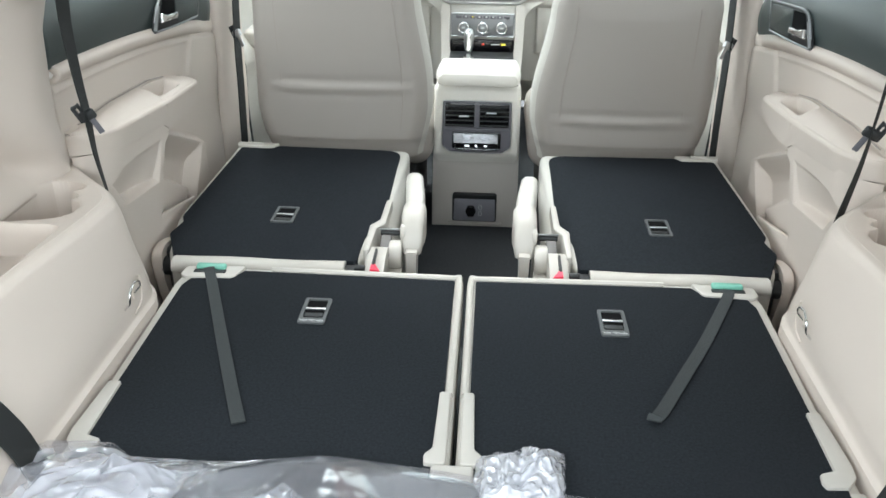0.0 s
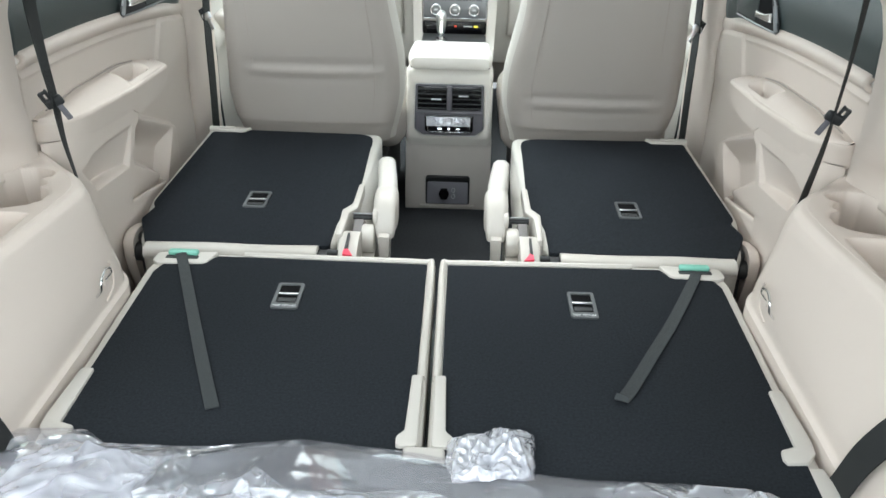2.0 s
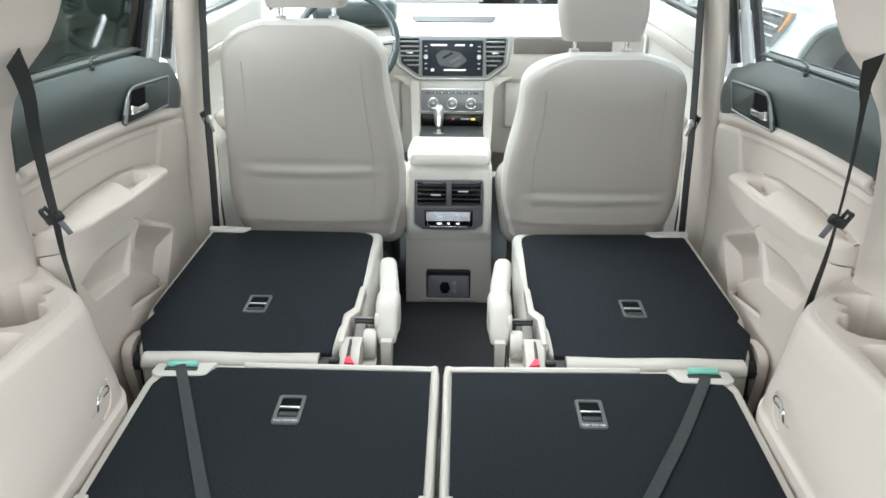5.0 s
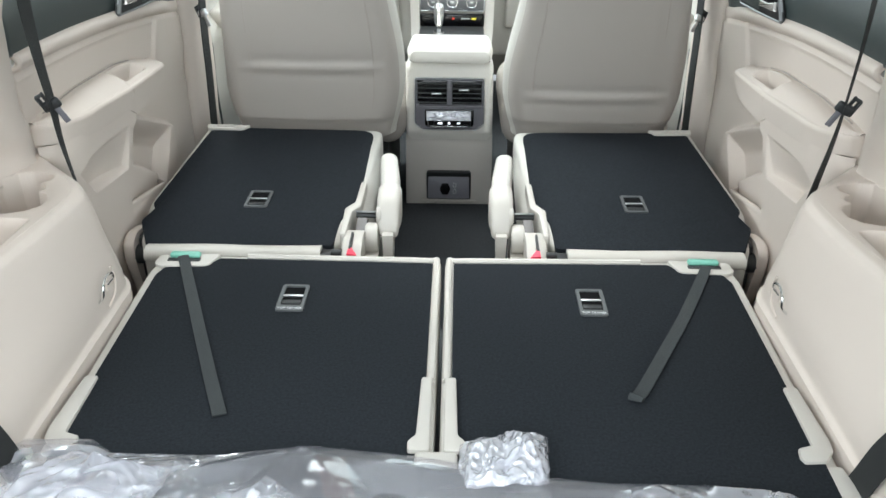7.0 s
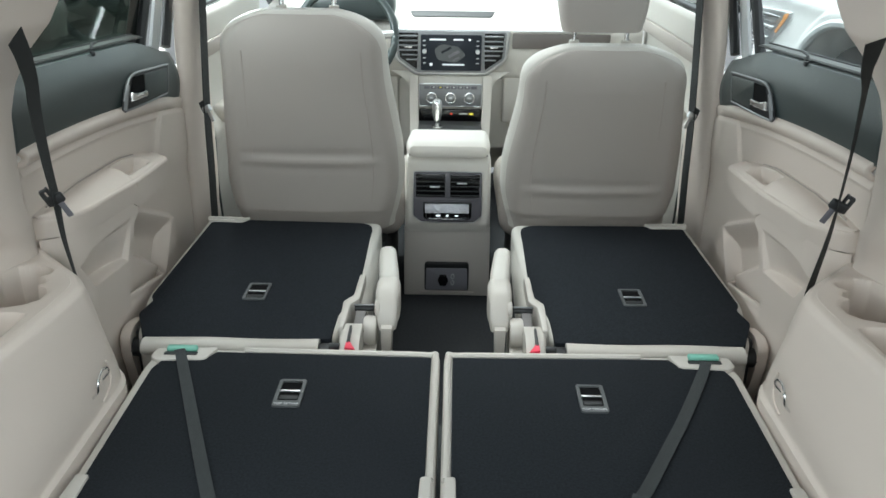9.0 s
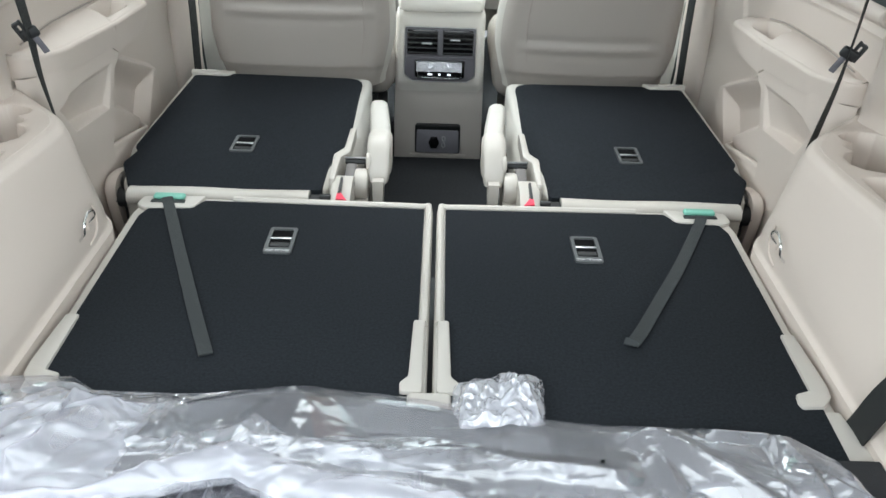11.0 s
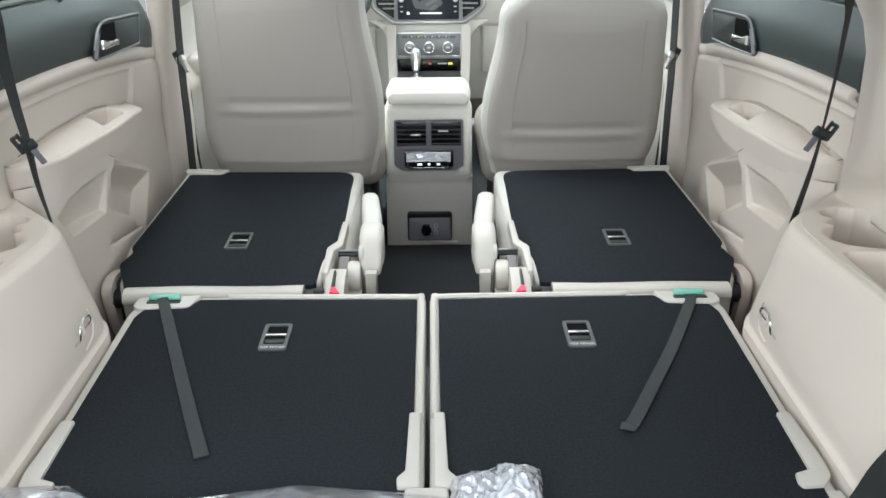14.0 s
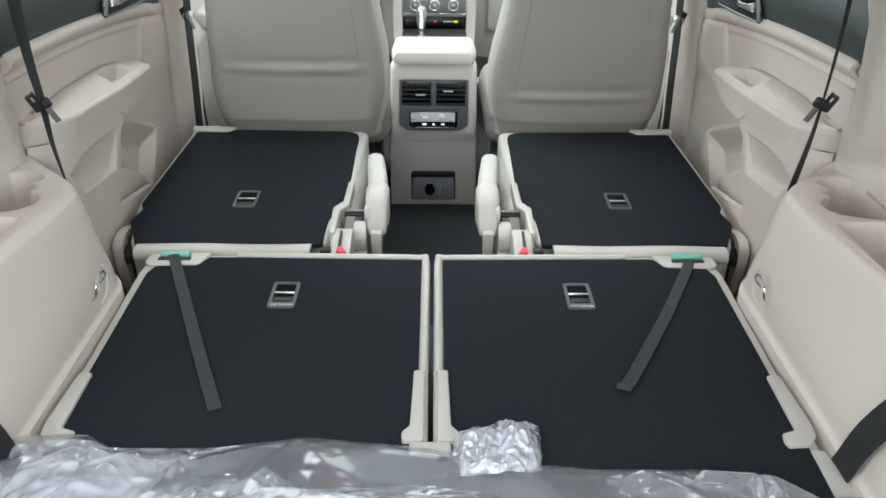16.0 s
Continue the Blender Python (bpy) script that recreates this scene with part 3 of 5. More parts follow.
    front = [(0.484, .018, .030, .006, .009), (0.478, .030, .040, -.004, .009), (0.455, .042, .047, -.012, .008), (0.40, .046, .049, -.018, .006), (0.33, .046, .048, -.02, .004), (0.262, .044, .046, -.02, .003), (0.254, .040, .042, -.018, .003)]
    rear = [(0.264, .042, .044, -.02, .003), (0.261, .051, .055, -.028, .002), (0.25, .054, .058, -.032, .002), (0.215, .054, .053, -.035, .002), (0.195, .048, .036, -.036, .003), (0.182, .046, .016, -.037, .002), (0.174, .043, -.004, -.037, .002), (0.169, .034, -.016, -.034, .002)]
    arm = part("armrest", loft([arm_ring(*q) for q in front]), LID, seat, "ivory padded armrest")
    base = part("armrest_base", loft([arm_ring(*q) for q in rear]), RIM, arm)
    part("pivot", sided(disc((0.1475, 0.198, 0.008), 0.021, 0.012, "x", 28, 0.005), s), RIM, base)
    part("strut", sided(loft([[(x, y, z) for x, y in ((a, 0.15), (b, 0.15), (b, 0.215), (a, 0.215))] for a, b, z in ((0.114, 0.138, -0.02), (0.117, 0.136, -0.10), (0.126, 0.144, -0.22), (0.128, 0.145, -0.42))]), s), RIM, seat)
    tether_handle(seat, s * 0.4465, 0.3155, Z2, 0.054, 0.088, False, 0.0065)
    return seat


second_row_seat(1)
second_row_seat(-1)


# ---- front seats ----
def front_seat(x0, top, label):
    """Back rest seen from behind, head restraint on two posts, cushion in front."""
    seat = thing("bucket_seat", label, "car seat", group="front seats")
    low = -0.075
    H = top - low

    def centre(h):
        return 0.955 - 0.13 * h

    def half_at(h):
        return 0.232 + 0.026 * ease(0.0, 0.28, h) - 0.030 * ease(0.35, 0.85, h)

    def shift(h):
        return math.copysign(0.010 * ease(0.3, 0.8, h), x0)

    nv = 84

    def back(narrow, drop, behind, aside):
        rings = []
        for j in range(nv + 1):
            v = j / nv
            h = 1 - (1 - v) ** 1.25 if v > 0.5 else v * (1 - 0.5 ** 1.25) / 0.5
            z = low + (H - drop) * h
            half = half_at(h) - narrow
            k = max(0.0, (h - 0.80) / 0.20)
            half *= math.sqrt(max(0.0, 1 - (0.93 * k) ** 3.2)) if k < 1 else math.sqrt(1 - 0.93 ** 3.2)
            half *= 1 - 0.03 * ease(0.10, 0.0, h)
            depth = 0.125 - 0.035 * h
            depth *= 1 - 0.45 * k ** 3
            ring = [[px, py, z] for px, py in rounded_rect(2 * half, depth, min(0.05, depth * 0.45), 7)]
            # more points along the rear face
            out = []
            for a, b in zip(ring, ring[1:] + ring[:1]):
                out.append(a)
                if abs(a[1] - b[1]) < 1e-6:
                    for q in range(1, 16):
                        out.append([a[0] + (b[0] - a[0]) * q / 16, a[1], z])
            final = []
            for px, py, pz in out:
                u = px / half
                if px * x0 > 0:
                    px *= 1 + (0.085 if x0 < 0 else 0.035) * ease(0.45, 0.0, h)
                y = centre(h) + py - behind
                if py < 0:
                    y -= 0.022 * (1 - u * u) * (1 - 0.6 * k)
                    d = (pz - (top - 0.405)) / 0.012
                    y += (0.0045 * math.exp(-d * d) - 0.0045 * math.exp(-((d + 1.8) / 1.4) ** 2) + 0.0030 * math.exp(-((d + 3.4) / 0.9) ** 2)) * ease(0.80, 0.62, abs(u))
                    y += 0.010 * ease(-0.010, -0.024, pz)
                    e = (abs(u) - 0.68 - 0.06 * (h - 0.4)) / 0.03
                    y += 0.004 * math.exp(-e * e) * ease(0.12, 0.2, h) * ease(1.0, 0.9, h)
                else:
                    y -= behind
                final.append((x0 + shift(h) + aside + px, y, pz))
            rings.append(final)
        return loft(rings)

    outward = math.copysign(0.004, x0)
    part("backrest", back(0.0, 0.0, 0.0, 0.0), LID, seat, "ivory leatherette backrest")
    part("back_panel", back(0.003, 0.010, 0.010, outward), VINYL, seat, "grey-beige leatherette rear panel")

    def rear(u, h):
        half = half_at(h)
        depth = 0.125 - 0.035 * h
        return Vector((x0 + shift(h) + u * half, centre(h) - depth / 2 - 0.022 * (1 - u * u) - 0.006, low + H * h))

    for side in (-1, 1):
        pts = [rear(side * (0.68 + 0.06 * (h - 0.4)), h) for h in [0.14 + 0.70 * i / 20 for i in range(21)]]
        part("seam", tube([p - Vector((0, 0.0012, 0)) for p in pts], 0.0020, 6), TAUPE, seat, "stitched seam")
    part("piping", tube([rear(u, 1 - 0.405 / H - 0.0) + Vector((0, 0.0005, -0.014)) for u in [-0.66 + 1.32 * i / 16 for i in range(17)]], 0.0012, 6), TAUPE, seat, "stitched seam")
    # lower rear cover and cushion
    part("cushion", rbox((x0, 1.27, -0.08), (0.50, 0.52, 0.16), 0.06, 4), VINYL, seat, "grey-beige leatherette cushion")
    part("base", rbox((x0, 1.22, -0.28), (0.40, 0.50, 0.26), 0.02), BLACK, seat, "black seat rails and base")
    part("side_cover", rbox((x0 + (0.268 if x0 > 0 else -0.268), 1.26, -0.14), (0.025, 0.44, 0.16), 0.012), RIM, seat)
    # head restraint
    rest = part("head_restraint", loft([[(x0 + px, 0.872 + 0.02 * t + py, top + 0.030 + 0.19 * t) for px, py in
                                          rounded_rect(0.212 + 0.03 * math.sin(math.pi * t) - 0.05 * ease(0.8, 1, t), 0.075 + 0.03 * math.sin(math.pi * min(1, t + 0.1)), 0.03, 5)]
                                         for t in [i / 14 for i in range(15)]]), VINYL, seat, "grey-beige padded head restraint")
    for dx in (-0.072, 0.072):
        part("post", tube([(x0 + dx, 0.872, top - 0.03), (x0 + dx, 0.873, top + 0.05)], 0.0065, 10), CHROME, rest, "chrome post")
        part("post_collar", disc((x0 + dx, 0.872, top - 0.002), 0.014, 0.012, "z"), RIM, seat)
    return seat


front_seat(-0.388, 0.580, "grey-beige leatherette driver seat behind the steering wheel")
front_seat(0.416, 0.497, "grey-beige leatherette passenger seat, set lower than its neighbour")


# ---- centre console ----
def centre_console():
    con = thing("centre_console", "beige centre console with rear vents, climate display and power outlet", "console")
    prof = [(1.104, -0.45), (1.0985, -0.30), (1.090, -0.165), (1.066, -0.125), (1.062, 0.02), (1.066, 0.088), (1.085, 0.106), (1.33, 0.075), (1.95, -0.04), (1.95, -0.45)]
    bm = slab_on(rounded(prof, 0.012, 3), Matrix(((0, 0, 1, -0.1435), (1, 0, 0, 0), (0, 1, 0, 0), (0, 0, 0, 1))), 0.287, 0)
    edges = [e for e in bm.edges if abs(e.verts[0].co.x - e.verts[1].co.x) < 1e-5]
    bmesh.ops.bevel(bm, geom=edges, offset=0.016, segments=3, profile=0.5, affect="EDGES")
    for v in bm.verts:
        v.co.x *= 0.955 + 0.05 * ease(0.1, -0.4, v.co.z)
    part("body", bm, CONSOLE, con, "pale beige plastic body")
    low = [(1.104, -0.45), (1.0985, -0.30), (1.090, -0.165), (1.078, -0.140), (1.30, -0.140), (1.30, -0.45)]
    bm = slab_on(rounded([(y - 0.0010, z) for y, z in low], 0.014, 4), Matrix(((0, 0, 1, -0.1435), (1, 0, 0, 0), (0, 1, 0, 0), (0, 0, 0, 1))), 0.287, 0)
    edges = [e for e in bm.edges if abs(e.verts[0].co.x - e.verts[1].co.x) < 1e-5]
    bmesh.ops.bevel(bm, geom=edges, offset=0.004, segments=2, profile=0.5, affect="EDGES")
    for v in bm.verts:
        v.co.x *= 0.962 + 0.05 * ease(0.1, -0.4, v.co.z)
    part("lower_panel", bm, CONSOLE_LOW, con, "grey-beige lower rear panel")
    # padded lid
    rings = []
    for y, w, zt, zb in ((1.045, .215, .130, .112), (1.05, .245, .142, .106), (1.07, .262, .152, .102), (1.11, .268, .154, .100), (1.20, .266, .144, .096), (1.30, .262, .130, .090), (1.325, .25, .120, .090), (1.332, .22, .110, .092)):
        rings.append([(px, y, (zt + zb) / 2 + pz) for px, pz in rounded_rect(w, zt - zb, min(0.03, (zt - zb) * 0.45), 5)])
    part("lid", loft(rings), CONSOLE, con, "ivory padded armrest lid")
    part("lid_gap", rbox((0, 1.19, 0.098), (0.25, 0.25, 0.01), 0.002, 2, pose(0, 0, 0, -6)), BLACK, con)
    # vent bezel
    m = Matrix(((1, 0, 0, 0), (0, 0, -1, 1.064), (0, 1, 0, 0), (0, 0, 0, 1)))
    o = rounded([(-0.108, 0.056), (0.108, 0.056), (0.110, -0.094), (0.085, -0.114), (-0.085, -0.114), (-0.110, -0.094)], 0.006)
    bez = part("vent_bezel", slab_on(o, m, 0.006, 0.002), SOCKET_GREY, con, "dark grey bezel with a bright edge")
    edge = [(p[0] * 1.012, 1.0585, p[1] * 1.012 - 0.0003) for p in o]
    part("bright_edge", tube(edge + edge[:1], 0.0013, 6), SATIN, bez, "thin satin silver edge")
    for sx in (-1, 1):
        cx = sx * 0.0535
        vent = part("air_vent", rbox((cx, 1.0565, 0.011), (0.097, 0.006, 0.078), 0.003), GLOSS_BLACK, con, "black air vent with horizontal slats")
        for k in range(5):
            part("slat", rbox((cx, 1.051, 0.041 - 0.0155 * k), (0.093, 0.010, 0.004), 0.001, 1, pose(0, 0, 0, -22)), BLACK, vent)
        part("thumb_tab", rbox((cx + 0.012 - 0.02 * (sx > 0), 1.045, 0.010 if sx < 0 else 0.022), (0.032, 0.006, 0.005), 0.0015), SATIN, vent, "silver tab")
    part("divider", rbox((0, 1.0545, 0.011), (0.017, 0.010, 0.082), 0.002), SOCKET_GREY, bez)
    part("shelf_edge", rbox((0, 1.0555, -0.036), (0.212, 0.008, 0.010), 0.002), SOCKET_GREY, bez)
    # climate display under its protective film
    m = Matrix(((1, 0, 0, 0), (0, 0, -1, 1.059), (0, 1, 0, 0), (0, 0, 0, 1)))
    disp = part("climate_display", slab_on(rounded([(-0.078, -0.046), (0.078, -0.046), (0.078, -0.098), (0.066, -0.106), (-0.066, -0.106), (-0.078, -0.098)], 0.004), m, 0.006, 0.0015), GLOSS_BLACK, con, "black rear climate display, lit")
    for cx, w, zz, h in ((-0.030, 0.020, -0.060, 0.013), (0.030, 0.022, -0.060, 0.011), (0.0, 0.016, -0.070, 0.005), (-0.001, 0.034, -0.076, 0.002), (-0.030, 0.014, -0.0905, 0.005), (0.0, 0.007, -0.0905, 0.006), (0.03, 0.01, -0.0905, 0.004)):
        part("lit_sign", rbox((cx, 1.0522, zz), (w, 0.001, h), 0), GLOW_BRIGHT, disp, "lit white sign")
    trim = [(-0.068, 1.0492, -0.082), (-0.068, 1.0492, -0.098), (-0.06, 1.0492, -0.1005), (0.06, 1.0492, -0.1005), (0.068, 1.0492, -0.098), (0.068, 1.0492, -0.082)]
    part("bright_edge", tube(trim, 0.0013, 6), CHROME, disp)
    for cx, w in ((-0.002, 0.142),):
        def film(u, v):
            x, z = cx + (u - 0.5) * w, -0.049 - 0.032 * v
            bend = abs((x * 63 + z * 40) % 1 - 0.5) + abs((x * 31 - z * 95 + 0.3) % 1 - 0.5) + 0.6 * noise.noise((x * 90, z * 90, 3))
            return Vector((x, 1.0512 - 0.0028 * bend * ease(0.012, 0.035, abs(x)), z))
        part("protective_film", grid(film, 50, 20), DISPLAY_FILM, disp, "crinkled clear protective film, its glare painted milky white")
    # power outlet: a panel set back in a dark frame, under an overhang
    def back_face(x, z):
        return Vector((x, 1.0965 - 0.05 * (z + 0.33), z))

    m = Matrix(((1, 0, 0, 0), (0, -0.05, -1, 1.0975), (0, 1, -0.05, -0.333), (0, 0, 0, 1)))
    o = rounded([(-0.075, -0.046), (0.075, -0.046), (0.075, 0.058), (-0.075, 0.058)], 0.008)
    out = part("power_outlet", slab_on(o, m, 0.006, 0.002), BLACK, con, "slate grey power outlet panel in a black frame")
    o = rounded([(-0.071, -0.043), (0.071, -0.043), (0.069, 0.040), (-0.069, 0.040)], 0.006)
    part("panel", slab_on(o, m, 0.009, 0.0025), OUTLET_GREY, out, "slate grey panel")
    o = rounded([(-0.0745, 0.046), (0.0745, 0.046), (0.072, 0.061), (-0.072, 0.061)], 0.007)
    part("overhang", slab_on(o, m, 0.012, 0.003), BLACK, out, "black overhang")
    o = rounded([(-0.090, -0.062), (0.090, -0.062), (0.094, -0.050), (-0.094, -0.050)], 0.003)
    part("lower_ledge", slab_on(o, m, 0.007, 0.003), CONSOLE_LOW, out)
    part("socket_cap", merge(disc((-0.012, 1.086, -0.337), 0.0175, 0.010, "y"), rbox((-0.012, 1.085, -0.337), (0.025, 0.010, 0.042), 0.005)), GLOSS_BLACK, out, "round dark socket cap")
    for k in range(2):
        zz = -0.323 - 0.024 * k
        ring = [back_face(0.020 + 0.0055 * math.cos(a), zz + 0.0085 * math.sin(a)) - Vector((0, 0.0095, 0)) for a in [2 * math.pi * i / 14 for i in range(15)]]
        part("port_mark", tube(ring, 0.0011, 5), LETTER, out, "pale outlined port")


centre_console()


# ---- dashboard ----
def dashboard():
    dash = thing("dashboard", "ivory and grey dashboard with centre screen and air vents", "dashboard")
    prof = rounded([(2.02, 0.17), (1.995, 0.26), (1.99, 0.366), (2.03, 0.390), (2.16, 0.432), (2.34, 0.452), (2.54, 0.40), (2.60, 0.30), (2.60, -0.30), (2.25, -0.30), (2.20, 0.10)], 0.02, 3)
    bm = slab_on(prof, Matrix(((0, 0, 1, -0.78), (1, 0, 0, 0), (0, 1, 0, 0), (0, 0, 0, 1))), 1.56, 0)
    part("body", bm, LID, dash, "ivory soft-touch dashboard")
    m = Matrix(((1, 0, 0, 0), (0, 0, -1, 2.0), (0, 1, 0, 0), (0, 0, 0, 1)))
    o = rounded([(-0.242, 0.372), (0.242, 0.372), (0.232, 0.245), (0.15, 0.182), (-0.15, 0.182), (-0.232, 0.245)], 0.02)
    frame_ob = part("centre_frame", slab_on(o, m, 0.018, 0.008, 3), SATIN, dash, "satin silver surround of screen and vents")
    o = rounded([(-0.228, 0.362), (0.228, 0.362), (0.22, 0.25), (0.142, 0.194), (-0.142, 0.194), (-0.22, 0.25)], 0.016)
    part("inner_panel", slab_on(o, m, 0.021, 0.002), DASH_GREY, frame_ob, "grey panel behind screen and vents")
    scr = part("touch_screen", rbox((0, 1.977, 0.276), (0.250, 0.012, 0.146), 0.005), SCREEN, dash, "dark touch screen showing a parking view")
    part("picture", slab_on(rounded([(-0.055, 0.248), (0.02, 0.236), (0.062, 0.268), (0.03, 0.302), (-0.04, 0.312), (-0.07, 0.29)], 0.012), Matrix(((1, 0, 0, 0), (0, 0, -1, 1.9712), (0, 1, 0, 0), (0, 0, 0, 1))), 0.0006, 0), HANDLE_GREY, scr, "grey picture of a car seen from above")
    for cx, cz, w, h, an in ((-0.02, 0.288, 0.045, 0.010, -28), (0.012, 0.272, 0.052, 0.012, -28), (0.02, 0.252, 0.03, 0.008, -28)):
        part("picture_window", rbox((cx, 1.9702, cz), (w, 0.0006, h), 0, 1, pose(0, 0, 0, 0, an, 0)), SCREEN if cz > 0.28 else SOCKET_GREY, scr)
    for cx, cz, w, h in ((-0.055, 0.330, 0.066, 0.007), (0.03, 0.330, 0.04, 0.006), (0.076, 0.330, 0.01, 0.007), (0.01, 0.229, 0.09, 0.006), (-0.082, 0.229, 0.012, 0.011)):
        part("lit_sign", rbox((cx, 1.9705, cz), (w, 0.001, h), 0), GLOW, scr, "lit white sign")
    for sx in (-1, 1):
        part("screen_knob", disc((sx * 0.109, 1.966, 0.283), 0.009, 0.012, "y"), SATIN, scr, "silver knob")
        for cz in (0.325, 0.306, 0.255, 0.235):
            part("button_mark", rbox((sx * 0.109, 1.9705, cz), (0.011, 0.001, 0.004), 0), LETTER, scr)
        vent = part("air_vent", slab_on(rounded([(sx * 0.135, 0.355), (sx * 0.218, 0.355), (sx * 0.210, 0.255), (sx * 0.14, 0.207)], 0.006), Matrix(((1, 0, 0, 0), (0, 0, -1, 1.9795), (0, 1, 0, 0), (0, 0, 0, 1))), 0.002, 0), GLOSS_BLACK, dash, "black air vent with satin slats")
        for k in range(6):
            zz = 0.343 - 0.019 * k
            w = 0.076 if k < 4 else 0.064 - 0.016 * (k - 4)
            part("slat", rbox((sx * (0.137 + w / 2), 1.973, zz), (w, 0.012, 0.006), 0.0015, 1, pose(0, 0, 0, -15)), DASH_GREY, vent)
        part("thumb_tab", rbox((sx * 0.175, 1.964, 0.300), (0.03, 0.008, 0.008), 0.002), CHROME, vent)
    # speaker slot on the top
    part("top_slot", slab_on(rounded([(-0.162, 0), (0.162, 0), (0.178, 0.052), (-0.178, 0.052)], 0.008), Matrix(((1, 0, 0, 0.004), (0, 0.95, -0.31, 2.078), (0, 0.31, 0.95, 0.4035), (0, 0, 0, 1))), 0.006, 0.002), BLACK, dash, "dark recess on top of the dashboard")
    part("decor_strip", rbox((0.45, 1.992, 0.325), (0.40, 0.02, 0.062), 0.005), DECOR, dash, "dark taupe decor strip")
    part("decor_edge", rbox((0.45, 1.985, 0.365), (0.40, 0.012, 0.008), 0.003), SATIN, dash)
    part("glove_box", rbox((0.46, 2.062, 0.09), (0.48, 0.06, 0.24), 0.012, 3), LID, dash, "beige glove box lid")
    part("knee_panel", rbox((-0.46, 2.064, 0.09), (0.48, 0.06, 0.24), 0.012, 3), LID, dash)
    part("lower_fascia", rbox((0, 2.08, 0.03), (1.0, 0.05, 0.36), 0.01), LID, dash, "ivory lower fascia")
    # centre stack
    for sx in (-1, 1):
        pts = [(sx * 0.152, 1.985, 0.18), (sx * 0.152, 1.965, 0.08), (sx * 0.148, 1.93, -0.02), (sx * 0.142, 1.86, -0.09)]
        part("column_edge", ribbon(smooth_path(pts), (1, 0, 0), 0.036, 0.02), RIM, dash, "ivory edge of the centre column")
    part("column_core", loft([[(-w, y, z), (w, y, z), (w, 2.14, z), (-w, 2.14, z)] for w, y, z in ((0.150, 1.96, -0.10), (0.157, 1.978, 0.03), (0.163, 1.982, 0.09), (0.172, 1.985, 0.13), (0.188, 1.99, 0.158), (0.212, 1.996, 0.178), (0.245, 2.004, 0.195))]), LID, dash, "ivory face of the centre column")
    o = rounded([(-0.132, 0.150), (0.132, 0.150), (0.130, 0.056), (-0.130, 0.056)], 0.008)
    m = Matrix(((1, 0, 0, 0), (0, 0, -1, 1.979), (0, 1, 0, 0), (0, 0, 0, 1)))
    cl = part("climate_panel", slab_on(o, m, 0.010, 0.003), DASH_GREY, dash, "grey climate panel with three knobs")
    edge = [(p[0], 1.967, p[1]) for p in o]
    part("bright_edge", tube(edge + edge[:1], 0.0024, 6), SATIN, cl)
    for k in (-1, 0, 1):
        kn = part("climate_knob", disc((k * 0.078, 1.96, 0.094), 0.022, 0.022, "y"), HANDLE_METAL, cl, "satin grey knob with a silver ring")
        ring = [(k * 0.078 + 0.0205 * math.cos(a), 1.9495, 0.094 + 0.0205 * math.sin(a)) for a in [2 * math.pi * i / 24 for i in range(25)]]
        part("ring", tube(ring, 0.0026, 6), CHROME, kn)
        part("knob_mark", rbox((k * 0.078, 1.9485, 0.095), (0.014, 0.001, 0.007), 0), LETTER, kn)
    for k in range(8):
        part("button", rbox((-0.098 + 0.028 * k, 1.968, 0.135), (0.024, 0.006, 0.012), 0.0015), SOCKET_GREY, cl)
        if 1 <= k <= 6:
            part("button_mark", rbox((-0.098 + 0.028 * k, 1.9646, 0.136), (0.008, 0.001, 0.004), 0), GLOW_AMBER if k == 2 else LETTER, cl)
    part("lower_bin", rbox((0, 1.965, 0.02), (0.262, 0.02, 0.05), 0.004), GLOSS_BLACK, dash, "gloss black strip with warning lights")
    part("warning_light", rbox((0.004, 1.954, 0.028), (0.009, 0.002, 0.007), 0), GLOW_RED, dash, "red warning light")
    part("warning_light", rbox((0.088, 1.954, 0.028), (0.018, 0.002, 0.008), 0), GLOW_AMBER, dash, "amber warning light")
    part("light_strip", rbox((0.055, 1.954, 0.028), (0.036, 0.002, 0.004), 0), LETTER, dash)
    part("shift_plinth", rbox((0, 1.80, -0.02), (0.26, 0.26, 0.05), 0.01), BLACK, dash, "black plinth round the gear lever")


dashboard()


def gear_lever():
    g = thing("gear_lever", "satin silver automatic gear lever", "gear lever")
    rings = []
    for z, w, d in ((0.0, .014, .014), (0.03, .016, .016), (0.045, .03, .034), (0.07, .038, .044), (0.10, .040, .046), (0.116, .034, .04), (0.123, .02, .026)):
        rings.append([(-0.051 + px, 1.80 + py, z) for px, py in rounded_rect(w, d, 0.45 * min(w, d), 4)])
    part("knob", loft(rings), SATIN, g, "satin silver knob")
    part("front_bar", rbox((-0.051, 1.779, 0.072), (0.016, 0.012, 0.085), 0.005), CHROME, g, "chrome bar")
    part("collar", disc((-0.051, 1.80, 0.008), 0.022, 0.012, "z"), CHROME, g)


gear_lever()


